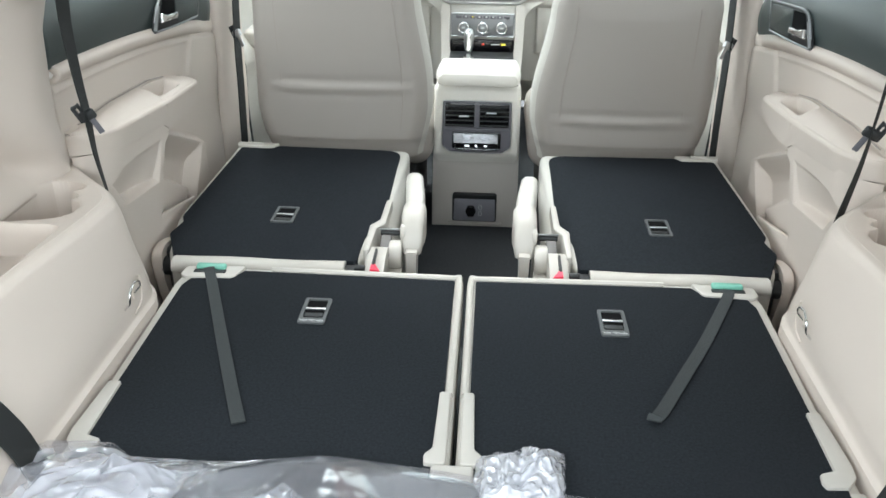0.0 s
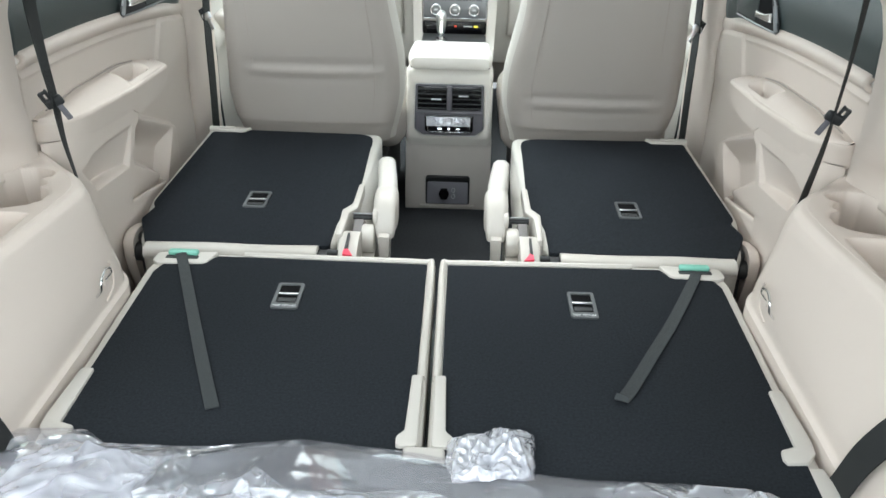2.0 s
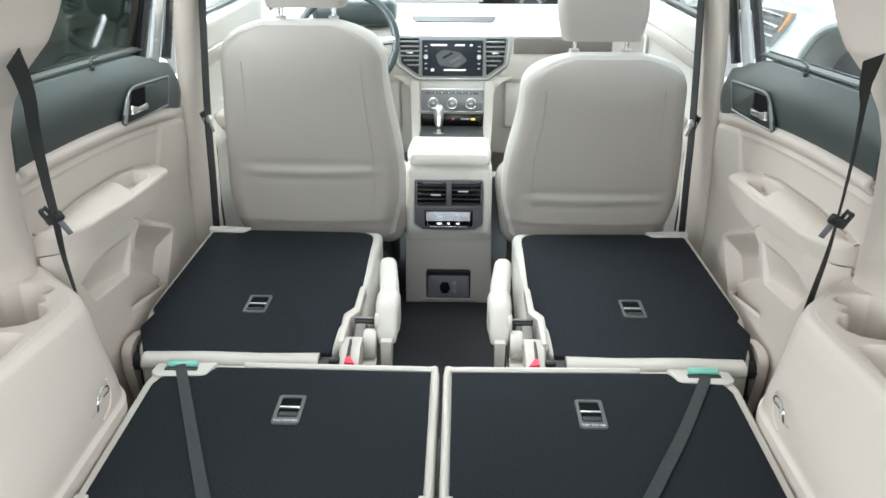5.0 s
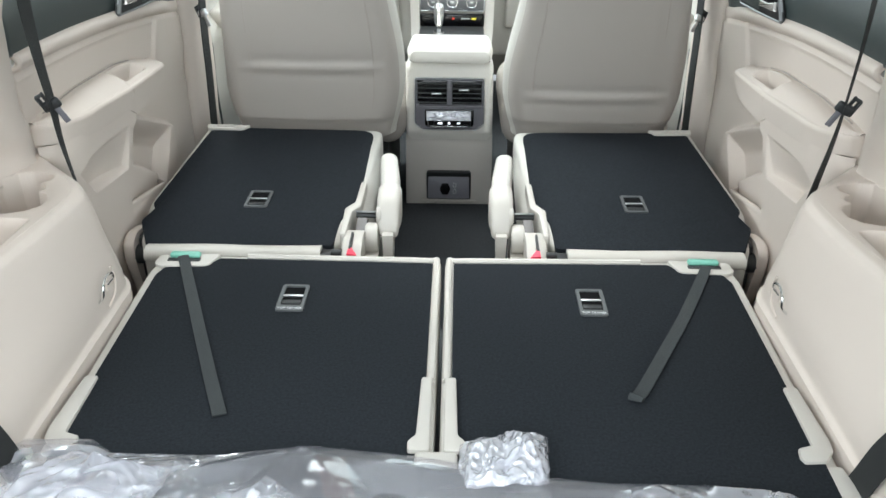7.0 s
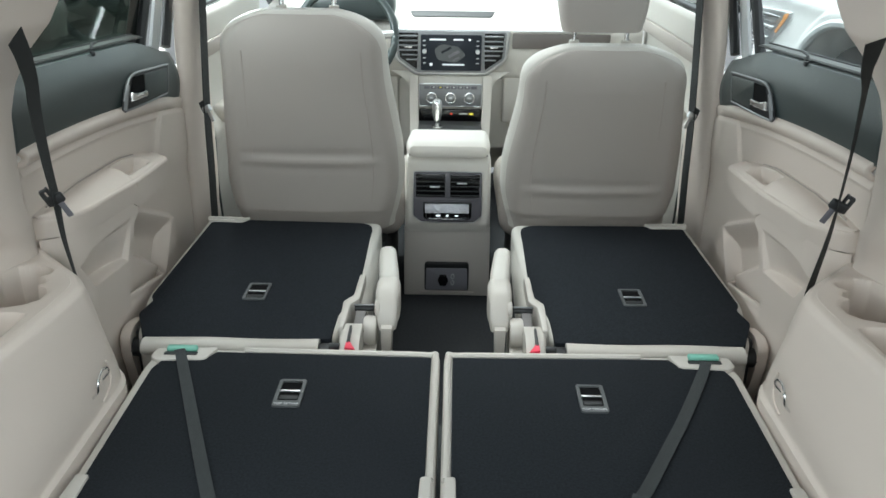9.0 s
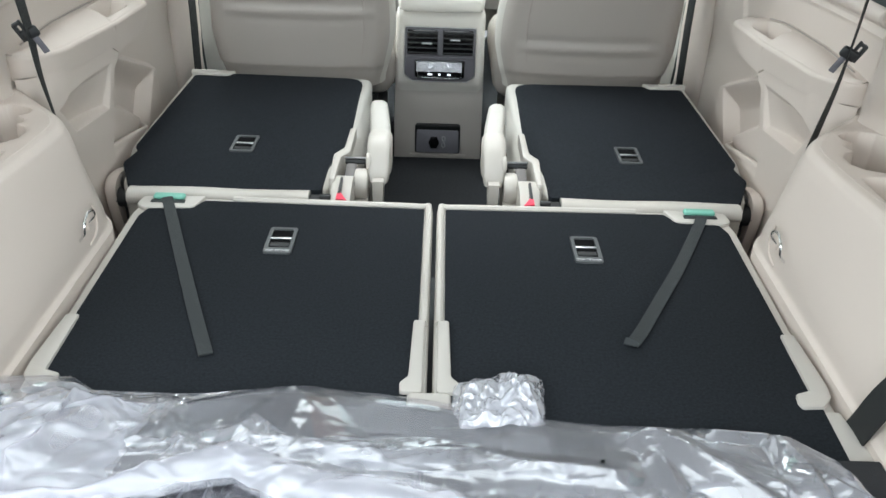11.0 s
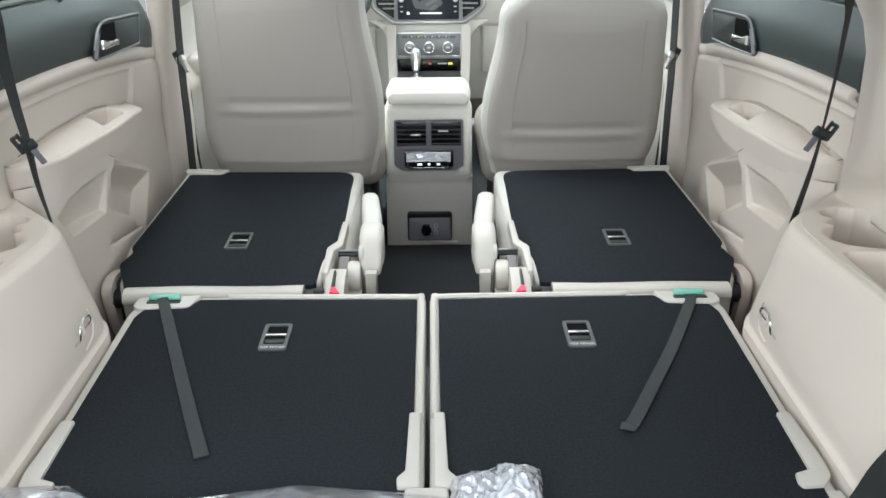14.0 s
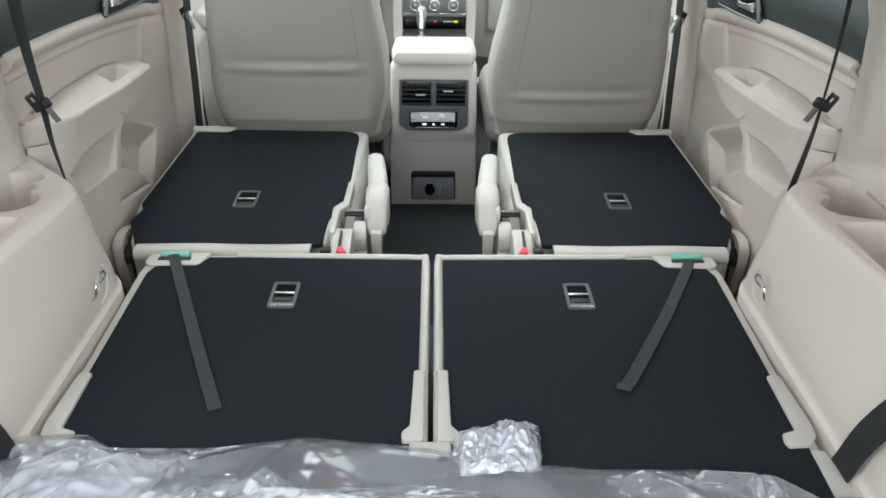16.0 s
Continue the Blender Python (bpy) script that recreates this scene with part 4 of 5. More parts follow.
def steering_wheel():
    w = thing("steering_wheel", "dark leather steering wheel with silver spokes", "steering wheel")
    m = pose(-0.40, 1.74, 0.375, 66, 0, 0)
    rim = [m @ Vector((0.188 * math.cos(a), 0.188 * math.sin(a), 0)) for a in [2 * math.pi * i / 48 for i in range(49)]]
    part("rim", tube(rim, 0.0155, 10), CHARCOAL, w, "charcoal leather rim")
    hub = loft([[m @ Vector((px, py, z)) for px, py in rounded_rect(q * 0.16, q * 0.12, q * 0.05, 4)] for z, q in ((-0.05, .9), (-0.02, 1), (0.0, .95), (0.012, .7))])
    part("hub", hub, CHARCOAL, w)
    for a, b in (((0.06, 0, -0.01), (0.185, 0.01, 0)), ((-0.06, 0, -0.01), (-0.185, 0.01, 0)), ((0, -0.05, -0.01), (0, -0.185, 0))):
        part("spoke", tube([m @ Vector(a), m @ Vector(b)], 0.016, 8), SATIN, w, "silver spoke")
    part("column", tube([m @ Vector((0, 0, -0.04)), m @ Vector((0, 0, -0.22))], 0.04, 12), BLACK, w)
    cl = rbox((-0.40, 2.03, 0.455), (0.34, 0.16, 0.11), 0.04, 4)
    part("instrument_hood", cl, CHARCOAL, w, "charcoal instrument hood")


steering_wheel()


# ---- rear doors ----
def rear_door(s, name):
    door = tagged(new(name), "beige rear door lining with charcoal upper trim and armrest", "car door", kind="structure")

    def belt(y):
        return 0.4155 - 0.025 * y - 0.09 * y * y

    # lower lining: a bead under the upper trim that turns down in front, a raised fin and the scooped bottle holder
    def lining(u, v):
        y = 0.0 + 0.93 * u
        z = -0.46 + (0.468 + belt(y)) * v
        x = 0.788
        d = belt(y) + 0.005 - z
        x -= 0.021 * math.sin(math.pi * max(0.0, min(1.0, (d + 0.003) / 0.040))) ** 0.6 * (0.35 + 0.65 * ease(0.90, 0.76, y))
        turn_down = 0.70 + 0.62 * (z - 0.255) + 0.012 * ease(0.29, 0.33, z)
        x -= 0.009 * ease(turn_down - 0.004, turn_down + 0.014, y) * ease(0.034, 0.05, d) * ease(0.10, 0.2, z)
        x -= 0.004 * math.exp(-((d - 0.052) / 0.005) ** 2) * ease(turn_down + 0.01, turn_down - 0.02, y)
        lid = 0.098 - 0.45 * (y - 0.56)
        fin = 0.635 + 0.78 * z
        x -= 0.030 * ease(lid + 0.004, lid - 0.014, z) * ease(0.745, 0.680, y) * ease(0.22, 0.30, y)
        x += 0.042 * ease(lid - 0.004, lid - 0.085, z) * ease(fin + 0.006, fin - 0.006, y) * ease(0.26, 0.36, y)
        mound = -0.011 - 0.6 * (y - 0.506) - 1.6 * max(0.0, y - 0.506) ** 2 - z
        x -= 0.032 * ease(0.0, 0.022, mound) * ease(fin + 0.004, fin - 0.05, y) * ease(0.20, 0.3, y)
        return Vector((s * x, y, z))

    part("lining", grid(lining, 220, 220), BEIGE, door, "beige plastic lining", thick=0.012, toward=(-s, 0, 0))

    # charcoal upper trim, with its sill
    def upper(u, v):
        y = -0.03 + 0.935 * u
        z0, z1 = belt(y), 0.552 - 0.062 * y - 0.052 * ease(0.62, 0.95, y)
        a = v * 1.25
        if a <= 1:
            x, z = 0.780 + 0.016 * a * a - 0.010 * math.sin(math.pi * a), z0 + (z1 - z0) * a
        else:
            q = (a - 1) / 0.25
            x, z = 0.796 + 0.055 * q, z1 + 0.004 * math.sin(math.pi * q)
        return Vector((s * x, y, z))

    part("upper_trim", grid(upper, 40, 40), CHARCOAL, door, "charcoal grained upper trim", thick=0.012, toward=(-s, 0, 0))
    for x, dz in ((0.806, 0.558), (0.832, 0.566)):
        pts = [(s * x, y, dz - 0.062 * y) for y in (-0.12, 0.2, 0.5, 0.74)]
        part("window_seal", tube(smooth_path(pts), 0.0022, 8), BLACK, door, "black rubber seal")
    part("sill_strip", sided(loft([[(x, y, z - 0.062 * y) for x, z in ((0.810, 0.556), (0.828, 0.561), (0.828, 0.565), (0.810, 0.561))] for y in (-0.12, 0.2, 0.5, 0.74)]), s), SILL_GREY, door, "grey flat ledge below the glass")
    part("blind_hook", sided(merge(tube(smooth_path([(0.812, 0.47, 0.541), (0.806, 0.44, 0.543), (0.800, 0.415, 0.541), (0.795, 0.405, 0.533)]), 0.0035, 8), rbox((0.794, 0.404, 0.527), (0.010, 0.012, 0.012), 0.003)), s), BLACK, door, "small black hook")
    # door handle
    side = Matrix(((0, 0, -1, 0.7725), (1, 0, 0, 0), (0, 1, 0, 0), (0, 0, 0, 1)))
    o = rounded([(0.472, 0.398), (0.505, 0.438), (0.55, 0.456), (0.808, 0.434), (0.776, 0.356), (0.465, 0.376)], 0.012)
    bez = part("handle_bezel", sided(slab_on(o, side, 0.005, 0.003), s), BLACK, door, "gloss black handle recess with a silver edge")
    edge = smooth_path([(s * 0.7665, y, z) for y, z in ((0.474, 0.402), (0.507, 0.436), (0.552, 0.4525), (0.66, 0.445), (0.804, 0.431))])
    part("silver_edge", tube(edge, 0.0028, 6), HANDLE_METAL, bez, "satin silver upper edge")
    edge = smooth_path([(s * 0.7665, y, z) for y, z in ((0.47, 0.379), (0.60, 0.369), (0.772, 0.359))])
    part("silver_edge", tube(edge, 0.0026, 6), HANDLE_METAL, bez, "satin silver lower edge")
    edge = smooth_path([(s * 0.7665, y, z) for y, z in ((0.47, 0.381), (0.486, 0.404), (0.507, 0.434))])
    part("silver_edge", tube(edge, 0.0060, 6), HANDLE_METAL, bez, "broad satin silver end")
    edge = smooth_path([(s * 0.7665, y, z) for y, z in ((0.803, 0.430), (0.790, 0.392), (0.774, 0.359))])
    part("silver_edge", tube(edge, 0.0018, 6), HANDLE_METAL, bez, "satin silver front edge")
    o = rounded([(0.512, 0.406), (0.545, 0.446), (0.622, 0.440), (0.612, 0.392), (0.52, 0.398)], 0.006)
    part("opening", sided(slab_on(o, Matrix(((0, 0, -1, 0.7670), (1, 0, 0, 0), (0, 1, 0, 0), (0, 0, 0, 1))), 0.0012, 0), s), HOLE_SHADE, bez, "flat dark patch for the shade behind the lever")
    o = rounded([(0.500, 0.396), (0.606, 0.388), (0.606, 0.404), (0.540, 0.409), (0.508, 0.418)], 0.004)
    part("door_handle", sided(slab_on(o, Matrix(((0, 0, -1, 0.7665), (1, 0, 0, 0), (0, 1, 0, 0), (0, 0, 0, 1))), 0.012, 0.004), s), CHROME, bez, "chrome door handle")
    o = rounded([(0.62, 0.374), (0.768, 0.365), (0.792, 0.424), (0.62, 0.441)], 0.01)
    part("handle_plate", sided(slab_on(o, Matrix(((0, 0, -1, 0.7675), (1, 0, 0, 0), (0, 1, 0, 0), (0, 0, 0, 1))), 0.003, 0.002), s), CHARCOAL, bez)

    # armrest: padded rear, grab bowl and flat end in front
    def arm(u, v):
        y = 0.012 + 0.588 * u
        back = float(np.interp(y, [-0.10, -0.03, 0.05, 0.20, 0.42, 0.50, 0.62], [0.270, 0.280, 0.288, 0.291, 0.278, 0.264, 0.236]))
        top = float(np.interp(y, [-0.10, 0.05, 0.17, 0.36, 0.60], [0.280, 0.278, 0.268, 0.249, 0.237]))
        end = max(0.0, min(1.0, (0.120 - y) / 0.108))
        tip = max(0.0, min(1.0, (y - 0.560) / 0.040))
        xin = 0.714 + 0.072 * (1 - math.sqrt(1 - end * end)) + 0.045 * (1 - math.sqrt(1 - tip * tip))
        low = float(np.interp(y, [-0.10, 0.017, 0.15, 0.33, 0.36, 0.47, 0.53, 0.57, 0.59, 0.60], [0.240, 0.238, 0.218, 0.198, 0.180, 0.178, 0.186, 0.200, 0.215, 0.226]))
        if v < 0.1:
            q = v / 0.1
            return Vector((s * (0.792 - 0.016 * q), y, back + 0.001 - 0.004 * q))
        if v < 0.62:
            q = (v - 0.1) / 0.52
            x = 0.776 + (xin + 0.008 - 0.776) * q
            z = back - 0.003 + (top - back + 0.003) * (q ** 1.25) + 0.005 * math.sin(math.pi * q)
            bowl = ease(0.352, 0.372, y) * ease(0.50, 0.455, y) * ease(0.06, 0.2, q) * ease(0.86, 0.68, q)
            z -= 0.036 * bowl + 0.0025 * math.exp(-((y - 0.350) / 0.0025) ** 2)
            return Vector((s * x, y, z))
        if v < 0.74:
            q = (v - 0.62) / 0.12 * math.pi / 2
            return Vector((s * (xin + 0.008 - 0.008 * math.sin(q)), y, top - 0.009 + 0.009 * math.cos(q)))
        if v < 0.93:
            q = (v - 0.74) / 0.19
            dent = 0.0025 * math.exp(-((y - 0.350) / 0.0025) ** 2) * ease(0.3, 0.0, q)
            return Vector((s * (xin + 0.0050 * q + dent), y, top - 0.009 + (low - top + 0.009) * q))
        q = (v - 0.93) / 0.07
        return Vector((s * (xin + 0.0050 + (0.789 - xin) * q), y, low - 0.010 * q))

    pad = part("armrest", grid(arm, 190, 100), BEIGE, door, "padded beige armrest", toward=(-s, 0, 0.6))
    ends = [[arm(u, k / 60) for k in range(61)] for u in (0.0, 1.0)]
    for ring, yy in zip(ends, (0.010, 0.602)):
        part("end_cap", loft([[tuple(p) for p in ring], [(p.x, yy, p.z) for p in ring]]), BEIGE, pad)
    # Dark tube in the joint, for the contact shade behind the pad.
    seam = [arm(k / 40, 0.05) for k in range(3, 35)]
    part("seam_shade", tube([(p.x - s * 0.004, p.y, p.z + 0.0012) for p in seam], 0.0016, 6), TAUPE, pad, "seam against the lining, its contact shade put in as a dark line")
    part("latch_mark", sided(disc((0.748, 0.548, 0.2425), 0.006, 0.004, "z"), s), TAUPE, pad)

    # lower bolster with an angular recess
    poly = [(0.310, 0.172), (0.165, 0.182), (0.092, 0.181), (0.052, 0.161), (0.085, 0.106), (0.260, 0.085)]

    def depth_in(y, z):
        best = 9.0
        for (ay, az), (by, bz) in zip(poly, poly[1:] + poly[:1]):
            ey, ez = by - ay, bz - az
            best = min(best, (ey * (z - az) - ez * (y - ay)) / math.hypot(ey, ez))
        return best

    def bolster(u, v):
        z = 0.238 - 0.68 * v if v < 0.4 else -0.034 - 0.42 * (v - 0.4) / 0.6
        front = 0.335 + 0.52 * (min(0.16, max(z, 0.0)) - 0.167) + 0.03 * ease(0.152, 0.172, z)
        if u <= 0.9:
            y = 0.005 + (front - 0.006 - 0.005) * u / 0.9
            x = 0.7215 + 0.068 * (1 - math.sqrt(max(0.0, 1 - (max(0.0, min(1.0, (0.100 - y) / 0.096))) ** 2)))
            x += 0.030 * ease(-0.002, 0.010, depth_in(y, z)) * (0.20 + 0.80 * ease(0.32, 0.14, y)) * (0.35 + 0.65 * ease(0.185, 0.10, z))
            return Vector((s * x, y, z))
        q = (u - 0.9) / 0.1
        a = min(1.0, q / 0.4) * math.pi / 2
        x = 0.7215 + 0.006 * (1 - math.cos(a)) + max(0.0, q - 0.4) / 0.6 * 0.07
        return Vector((s * x, front - 0.006 + 0.006 * math.sin(a), z))

    part("bolster", grid(bolster, 300, 320), BEIGE, door, "beige lower bolster with an angular recess", toward=(-s, 0, 0))

    # map pocket in front of the bolster
    def pocket(u, v):
        y = 0.235 + 0.31 * u
        zt = 0.004 - 0.245 * (y - 0.247)
        z = zt - 0.44 * v
        x = 0.7215 + 0.014 * u + 0.03 * ease(0.8, 1.0, u) ** 2 + 0.004 * math.exp(-((v - 0.03) / 0.015) ** 2)
        return Vector((s * x, y, z))

    part("map_pocket", grid(pocket, 30, 40), BEIGE, door, "beige map pocket", thick=0.008, toward=(-s, 0, 0))
    # window frame and glass
    part("frame_front", sided(tube([(0.806, 0.915, 0.46), (0.80, 0.985, 0.60), (0.765, 1.085, 0.90)], 0.014, 8), s), BLACK, door, "black window frame")
    part("frame_edge", sided(ribbon([(0.826, 0.875, 0.46), (0.818, 0.935, 0.60), (0.778, 1.035, 0.90)], (0, 1, 0), 0.06, 0.004), s), GREY_PAINT, door, "pale painted window frame")
    part("frame_strip", sided(tube([(0.832, 0.79, 0.48), (0.82, 0.84, 0.60), (0.775, 0.94, 0.90)], 0.014, 8), s), BLACK, door, "black window guide")
    if s < 0:
        part("frame_cover", sided(ribbon([(0.845, 0.735, 0.47), (0.828, 0.79, 0.60), (0.782, 0.90, 0.90)], (0, 1, 0), 0.085, 0.003), s), BLACK, door, "broad black window frame")
    pane = part("window_glass", sided(loft([[(0.838, -0.2, 0.50), (0.838, 0.78, 0.50), (0.842, 0.78, 0.50), (0.842, -0.2, 0.50)],
                                             [(0.772, -0.2, 0.92), (0.772, 0.88, 0.92), (0.776, 0.88, 0.92), (0.776, -0.2, 0.92)]]), s), TINTED if s < 0 else GLASS, door, "side window glass")
    pane.visible_shadow = False


rear_door(1, "door_1")
rear_door(-1, "door_2")


# ---- pillars, front doors, windscreen ----
for s, n in ((1, 1), (-1, 2)):
    def pillar(u, v):
        z = -0.46 + 1.36 * v
        y = 0.93 + 0.20 * u + 0.05 * ease(0.3, 1.0, z)
        x = 0.785 - 0.055 * math.sin(math.pi * u) ** 0.6 - 0.05 * ease(0.45, 0.95, z) + 0.012 * ease(0.1, -0.2, z)
        return Vector((s * x, y, z))

    solid(f"pillar_{n}", grid(pillar, 16, 40), BEIGE, "beige plastic door pillar trim", "pillar trim", kind="structure", thick=0.01, toward=(-s, 0, 0))

    def front_lining(u, v):
        y = 1.10 + 0.95 * u
        z = -0.46 + 0.98 * v
        x = 0.80 - 0.05 * math.exp(-((v - 0.62) / 0.06) ** 2) - 0.012 * ease(0.8, 1, v)
        return Vector((s * x, y, z))

    d = tagged(new(f"door_{n + 2}"), "pale beige front door lining below the window", "car door", kind="structure")
    part("lining", grid(front_lining, 16, 40), LID, d, "pale beige lining", thick=0.012, toward=(-s, 0, 0))
    part("door_seal", sided(tube(smooth_path([(0.752, 1.085, 0.165), (0.744, 1.088, 0.150), (0.743, 1.088, 0.12), (0.745, 1.085, 0.0), (0.742, 1.088, -0.12)]), 0.0035, 8), s), CHARCOAL, d, "dark rubber seal")
    part("dark_band", sided(rbox((0.785, 1.58, 0.40), (0.014, 0.90, 0.05), 0.006), s), TAUPE, d, "taupe decor band")
    part("armrest", sided(rbox((0.755, 1.5, 0.19), (0.07, 0.55, 0.06), 0.02, 3), s), RIM, d)
    part("window_seal", sided(rbox((0.83, 1.56, 0.525), (0.03, 0.96, 0.012), 0.003), s), BLACK, d)
    part("mirror_corner", sided(loft([[(0.80, 1.92, 0.50), (0.80, 2.12, 0.50), (0.82, 2.12, 0.50), (0.82, 1.92, 0.50)], [(0.78, 2.02, 0.72), (0.78, 2.10, 0.72), (0.80, 2.10, 0.72), (0.80, 2.02, 0.72)]]), s), CHARCOAL, d, "charcoal mirror corner")
    pane = part("window_glass", sided(loft([[(0.835, 1.05, 0.5), (0.835, 2.0, 0.5), (0.839, 2.0, 0.5), (0.839, 1.05, 0.5)], [(0.765, 1.05, 0.9), (0.765, 1.6, 0.9), (0.769, 1.6, 0.9), (0.769, 1.05, 0.9)]]), s), GLASS, d, "side window glass")
    pane.visible_shadow = False
    solid(f"front_pillar_{n}", sided(tube([(0.79, 2.35, 0.44), (0.76, 2.05, 0.70), (0.70, 1.60, 0.92)], 0.04, 10), s), CHARCOAL, "dark windscreen pillar trim", "pillar trim", kind="structure")
    mir = thing("door_mirror", "white painted door mirror outside the front window", "mirror", group="door mirrors")
    part("housing", sided(rbox((1.02, 2.05, 0.56), (0.22, 0.10, 0.16), 0.045, 4), s), WHITE_PAINT, mir, "white painted housing")
    part("mirror_glass", sided(rbox((1.02, 1.998, 0.56), (0.18, 0.006, 0.12), 0.02), s), CHROME, mir, "mirror glass")
    part("arm", sided(rbox((0.90, 2.06, 0.52), (0.10, 0.05, 0.04), 0.015), s), BLACK, mir)
pane = solid("windscreen", loft([[(-0.72, 2.52, 0.47), (0.72, 2.52, 0.47), (0.72, 2.526, 0.47), (-0.72, 2.526, 0.47)], [(-0.62, 1.60, 0.92), (0.62, 1.60, 0.92), (0.62, 1.606, 0.925), (-0.62, 1.606, 0.925)]]), GLASS, "clear windscreen", "window", kind="structure")
pane.visible_shadow = False
solid("bonnet", grid(lambda u, v: Vector(((2 * u - 1) * 0.86, 2.52 + 0.95 * v, 0.28 - 0.04 * (2 * u - 1) ** 4 - 0.10 * v - 0.06 * v ** 4)), 20, 14), WHITE_PAINT, "white painted bonnet", "bonnet", kind="structure", thick=0.03, toward=(0, 0, 1))


# ---- quarter trims beside the load floor ----
def quarter_trim(s, n):
    q = tagged(new(f"quarter_trim_{n}"), "beige moulded side trim with a cup holder and tie-down ring", "side trim", kind="structure")

    def push(y):
        """How far the front end curves away from the load floor."""
        t = max(0.0, min(1.0, (y + 0.165) / 0.115))
        return 0.15 * (1 - math.sqrt(max(0.0, 1 - t * t)))

    def rim(y):
        """How far the shelf's front outline turns away, up to the pillar."""
        return float(np.interp(y, [-0.165, -0.145, -0.120, -0.094, -0.072, -0.043, -0.016, 0.020, 0.045], [0.0, 0.004, 0.017, 0.037, 0.060, 0.090, 0.119, 0.150, 0.168]))

    def face(u, v):
        prof = [(0.588, -0.30), (0.585, -0.05), (0.585, 0.016), (0.5925, 0.024), (0.594, 0.05), (0.602, 0.10), (0.612, 0.15), (0.621, 0.190), (0.629, 0.211), (0.639, 0.220), (0.652, 0.222)]
        k = v * (len(prof) - 1)
        i = min(int(k), len(prof) - 2)
        w = k - i
        x = prof[i][0] * (1 - w) + prof[i + 1][0] * w
        z = prof[i][1] * (1 - w) + prof[i + 1][1] * w
        high = ease(0.06, 0.20, z)
        y = -0.165 + (0.115 + 0.095 * high) * (1 - u / 0.4) ** 1.3 if u < 0.4 else -0.165 - 0.92 * (u - 0.4) / 0.6
        yy = y - 0.02 * ease(0.0, 0.2, z) * (1 - high) * ease(-0.3, -0.1, y)
        x += push(min(y, -0.0501)) * (1 - high) + rim(y) * high
        x += 0.022 * ease(-0.15, -0.5, y) * ease(0.05, 0.2, z)
        return Vector((s * x, yy, z + 0.01 * ease(-0.2, -0.6, y) * ease(0.1, 0.2, z)))

    part("side_face", grid(face, 70, 45), BEIGE, q, "smooth beige lower side", thick=0.01, toward=(-s, 0, 0))
    well = [(0.806, -0.17), (0.800, -0.112), (0.782, -0.078), (0.755, -0.070), (0.724, -0.079), (0.713, -0.088), (0.712, -0.103), (0.723, -0.115), (0.724, -0.122), (0.711, -0.129), (0.704, -0.141), (0.713, -0.151), (0.709, -0.158), (0.693, -0.166), (0.682, -0.186), (0.684, -0.208), (0.699, -0.226), (0.724, -0.237), (0.76, -0.246), (0.804, -0.25)]
    edges = [(ax, ay, bx - ax, by - ay, (bx - ax) ** 2 + (by - ay) ** 2) for (ax, ay), (bx, by) in zip(well, well[1:] + well[:1])]

    def well_depth(x, y):
        """How far inside the notched cup holder a point lies."""
        near, inside = 9.0, False
        for ax, ay, ex, ey, ee in edges:
            k = max(0.0, min(1.0, ((x - ax) * ex + (y - ay) * ey) / ee))
            near = min(near, math.hypot(x - ax - k * ex, y - ay - k * ey))
            if (ay > y) != (ay + ey > y) and x < ax + ex * (y - ay) / ey:
                inside = not inside
        return near if inside else -near


    def shelf(u, v):
        y = 0.044 - 0.75 * v
        x0 = 0.650 + rim(y) + 0.022 * ease(-0.15, -0.5, y)
        x = x0 + (0.86 - x0) * u
        z = 0.222 + 0.01 * ease(-0.2, -0.6, y)
        if -0.27 < y < -0.055:
            d = well_depth(x, y)
            wall = abs((x - 0.709) * 0.844 + (y + 0.241) * -0.536 - 0.012) if d > 0.004 else 9
            z -= 0.085 * ease(-0.003, 0.006, d) - 0.042 * ease(0.010, 0.004, wall) * ease(0.004, 0.012, d) * ease(-0.160, -0.180, y)
            z -= 0.002 * math.exp(-((d + 0.004) / 0.003) ** 2)
        tray = ease(-0.262, -0.272, y) * ease(-0.60, -0.58, y) * ease(0.672, 0.702, x)
        z -= 0.06 * tray
        return Vector((s * x, y, z))

    part("shelf", grid(shelf, 80, 300), BEIGE, q, "beige shelf with a notched cup holder and tray", thick=0.006, toward=(0, 0, 1))

    def upper(u, v):
        z = 0.205 + 0.700 * v
        ye = float(np.interp(z, [0.222, 0.25, 0.29, 0.34, 0.50, 0.55, 0.60, 0.644, 0.68, 0.90], [-0.020, -0.03, -0.045, -0.055, -0.045, -0.02, 0.010, 0.050, 0.085, 0.20]))
        xe = float(np.interp(z, [0.222, 0.25, 0.29, 0.35, 0.43, 0.49, 0.545, 0.60, 0.644, 0.90], [0.772, 0.770, 0.761, 0.761, 0.760, 0.758, 0.753, 0.733, 0.706, 0.655]))
        y = ye + 0.03 - (1.05 + ye + 0.03) * u ** 1.15
        wall = 0.830 - 0.12 * ease(0.22, 0.90, z) - 0.030 * ease(0.30, 0.210, z) ** 2
        x = wall + (xe - wall) * ease(ye - 0.10 - 0.15 * ease(0.25, 0.40, z), ye - 0.01, y) + 0.08 * max(0.0, (y - ye) / 0.03) ** 2
        return Vector((s * x, y, z))

    bm = grid(upper, 90, 120)
    hole = [f for f in bm.faces if -1.0 < f.calc_center_median().y < -0.44 and 0.44 < f.calc_center_median().z < 0.82]
    bmesh.ops.delete(bm, geom=hole, context="FACES")
    part("pillar_cover", bm, BEIGE, q, "tall beige pillar cover", thick=0.012, toward=(-s, 0, 0))
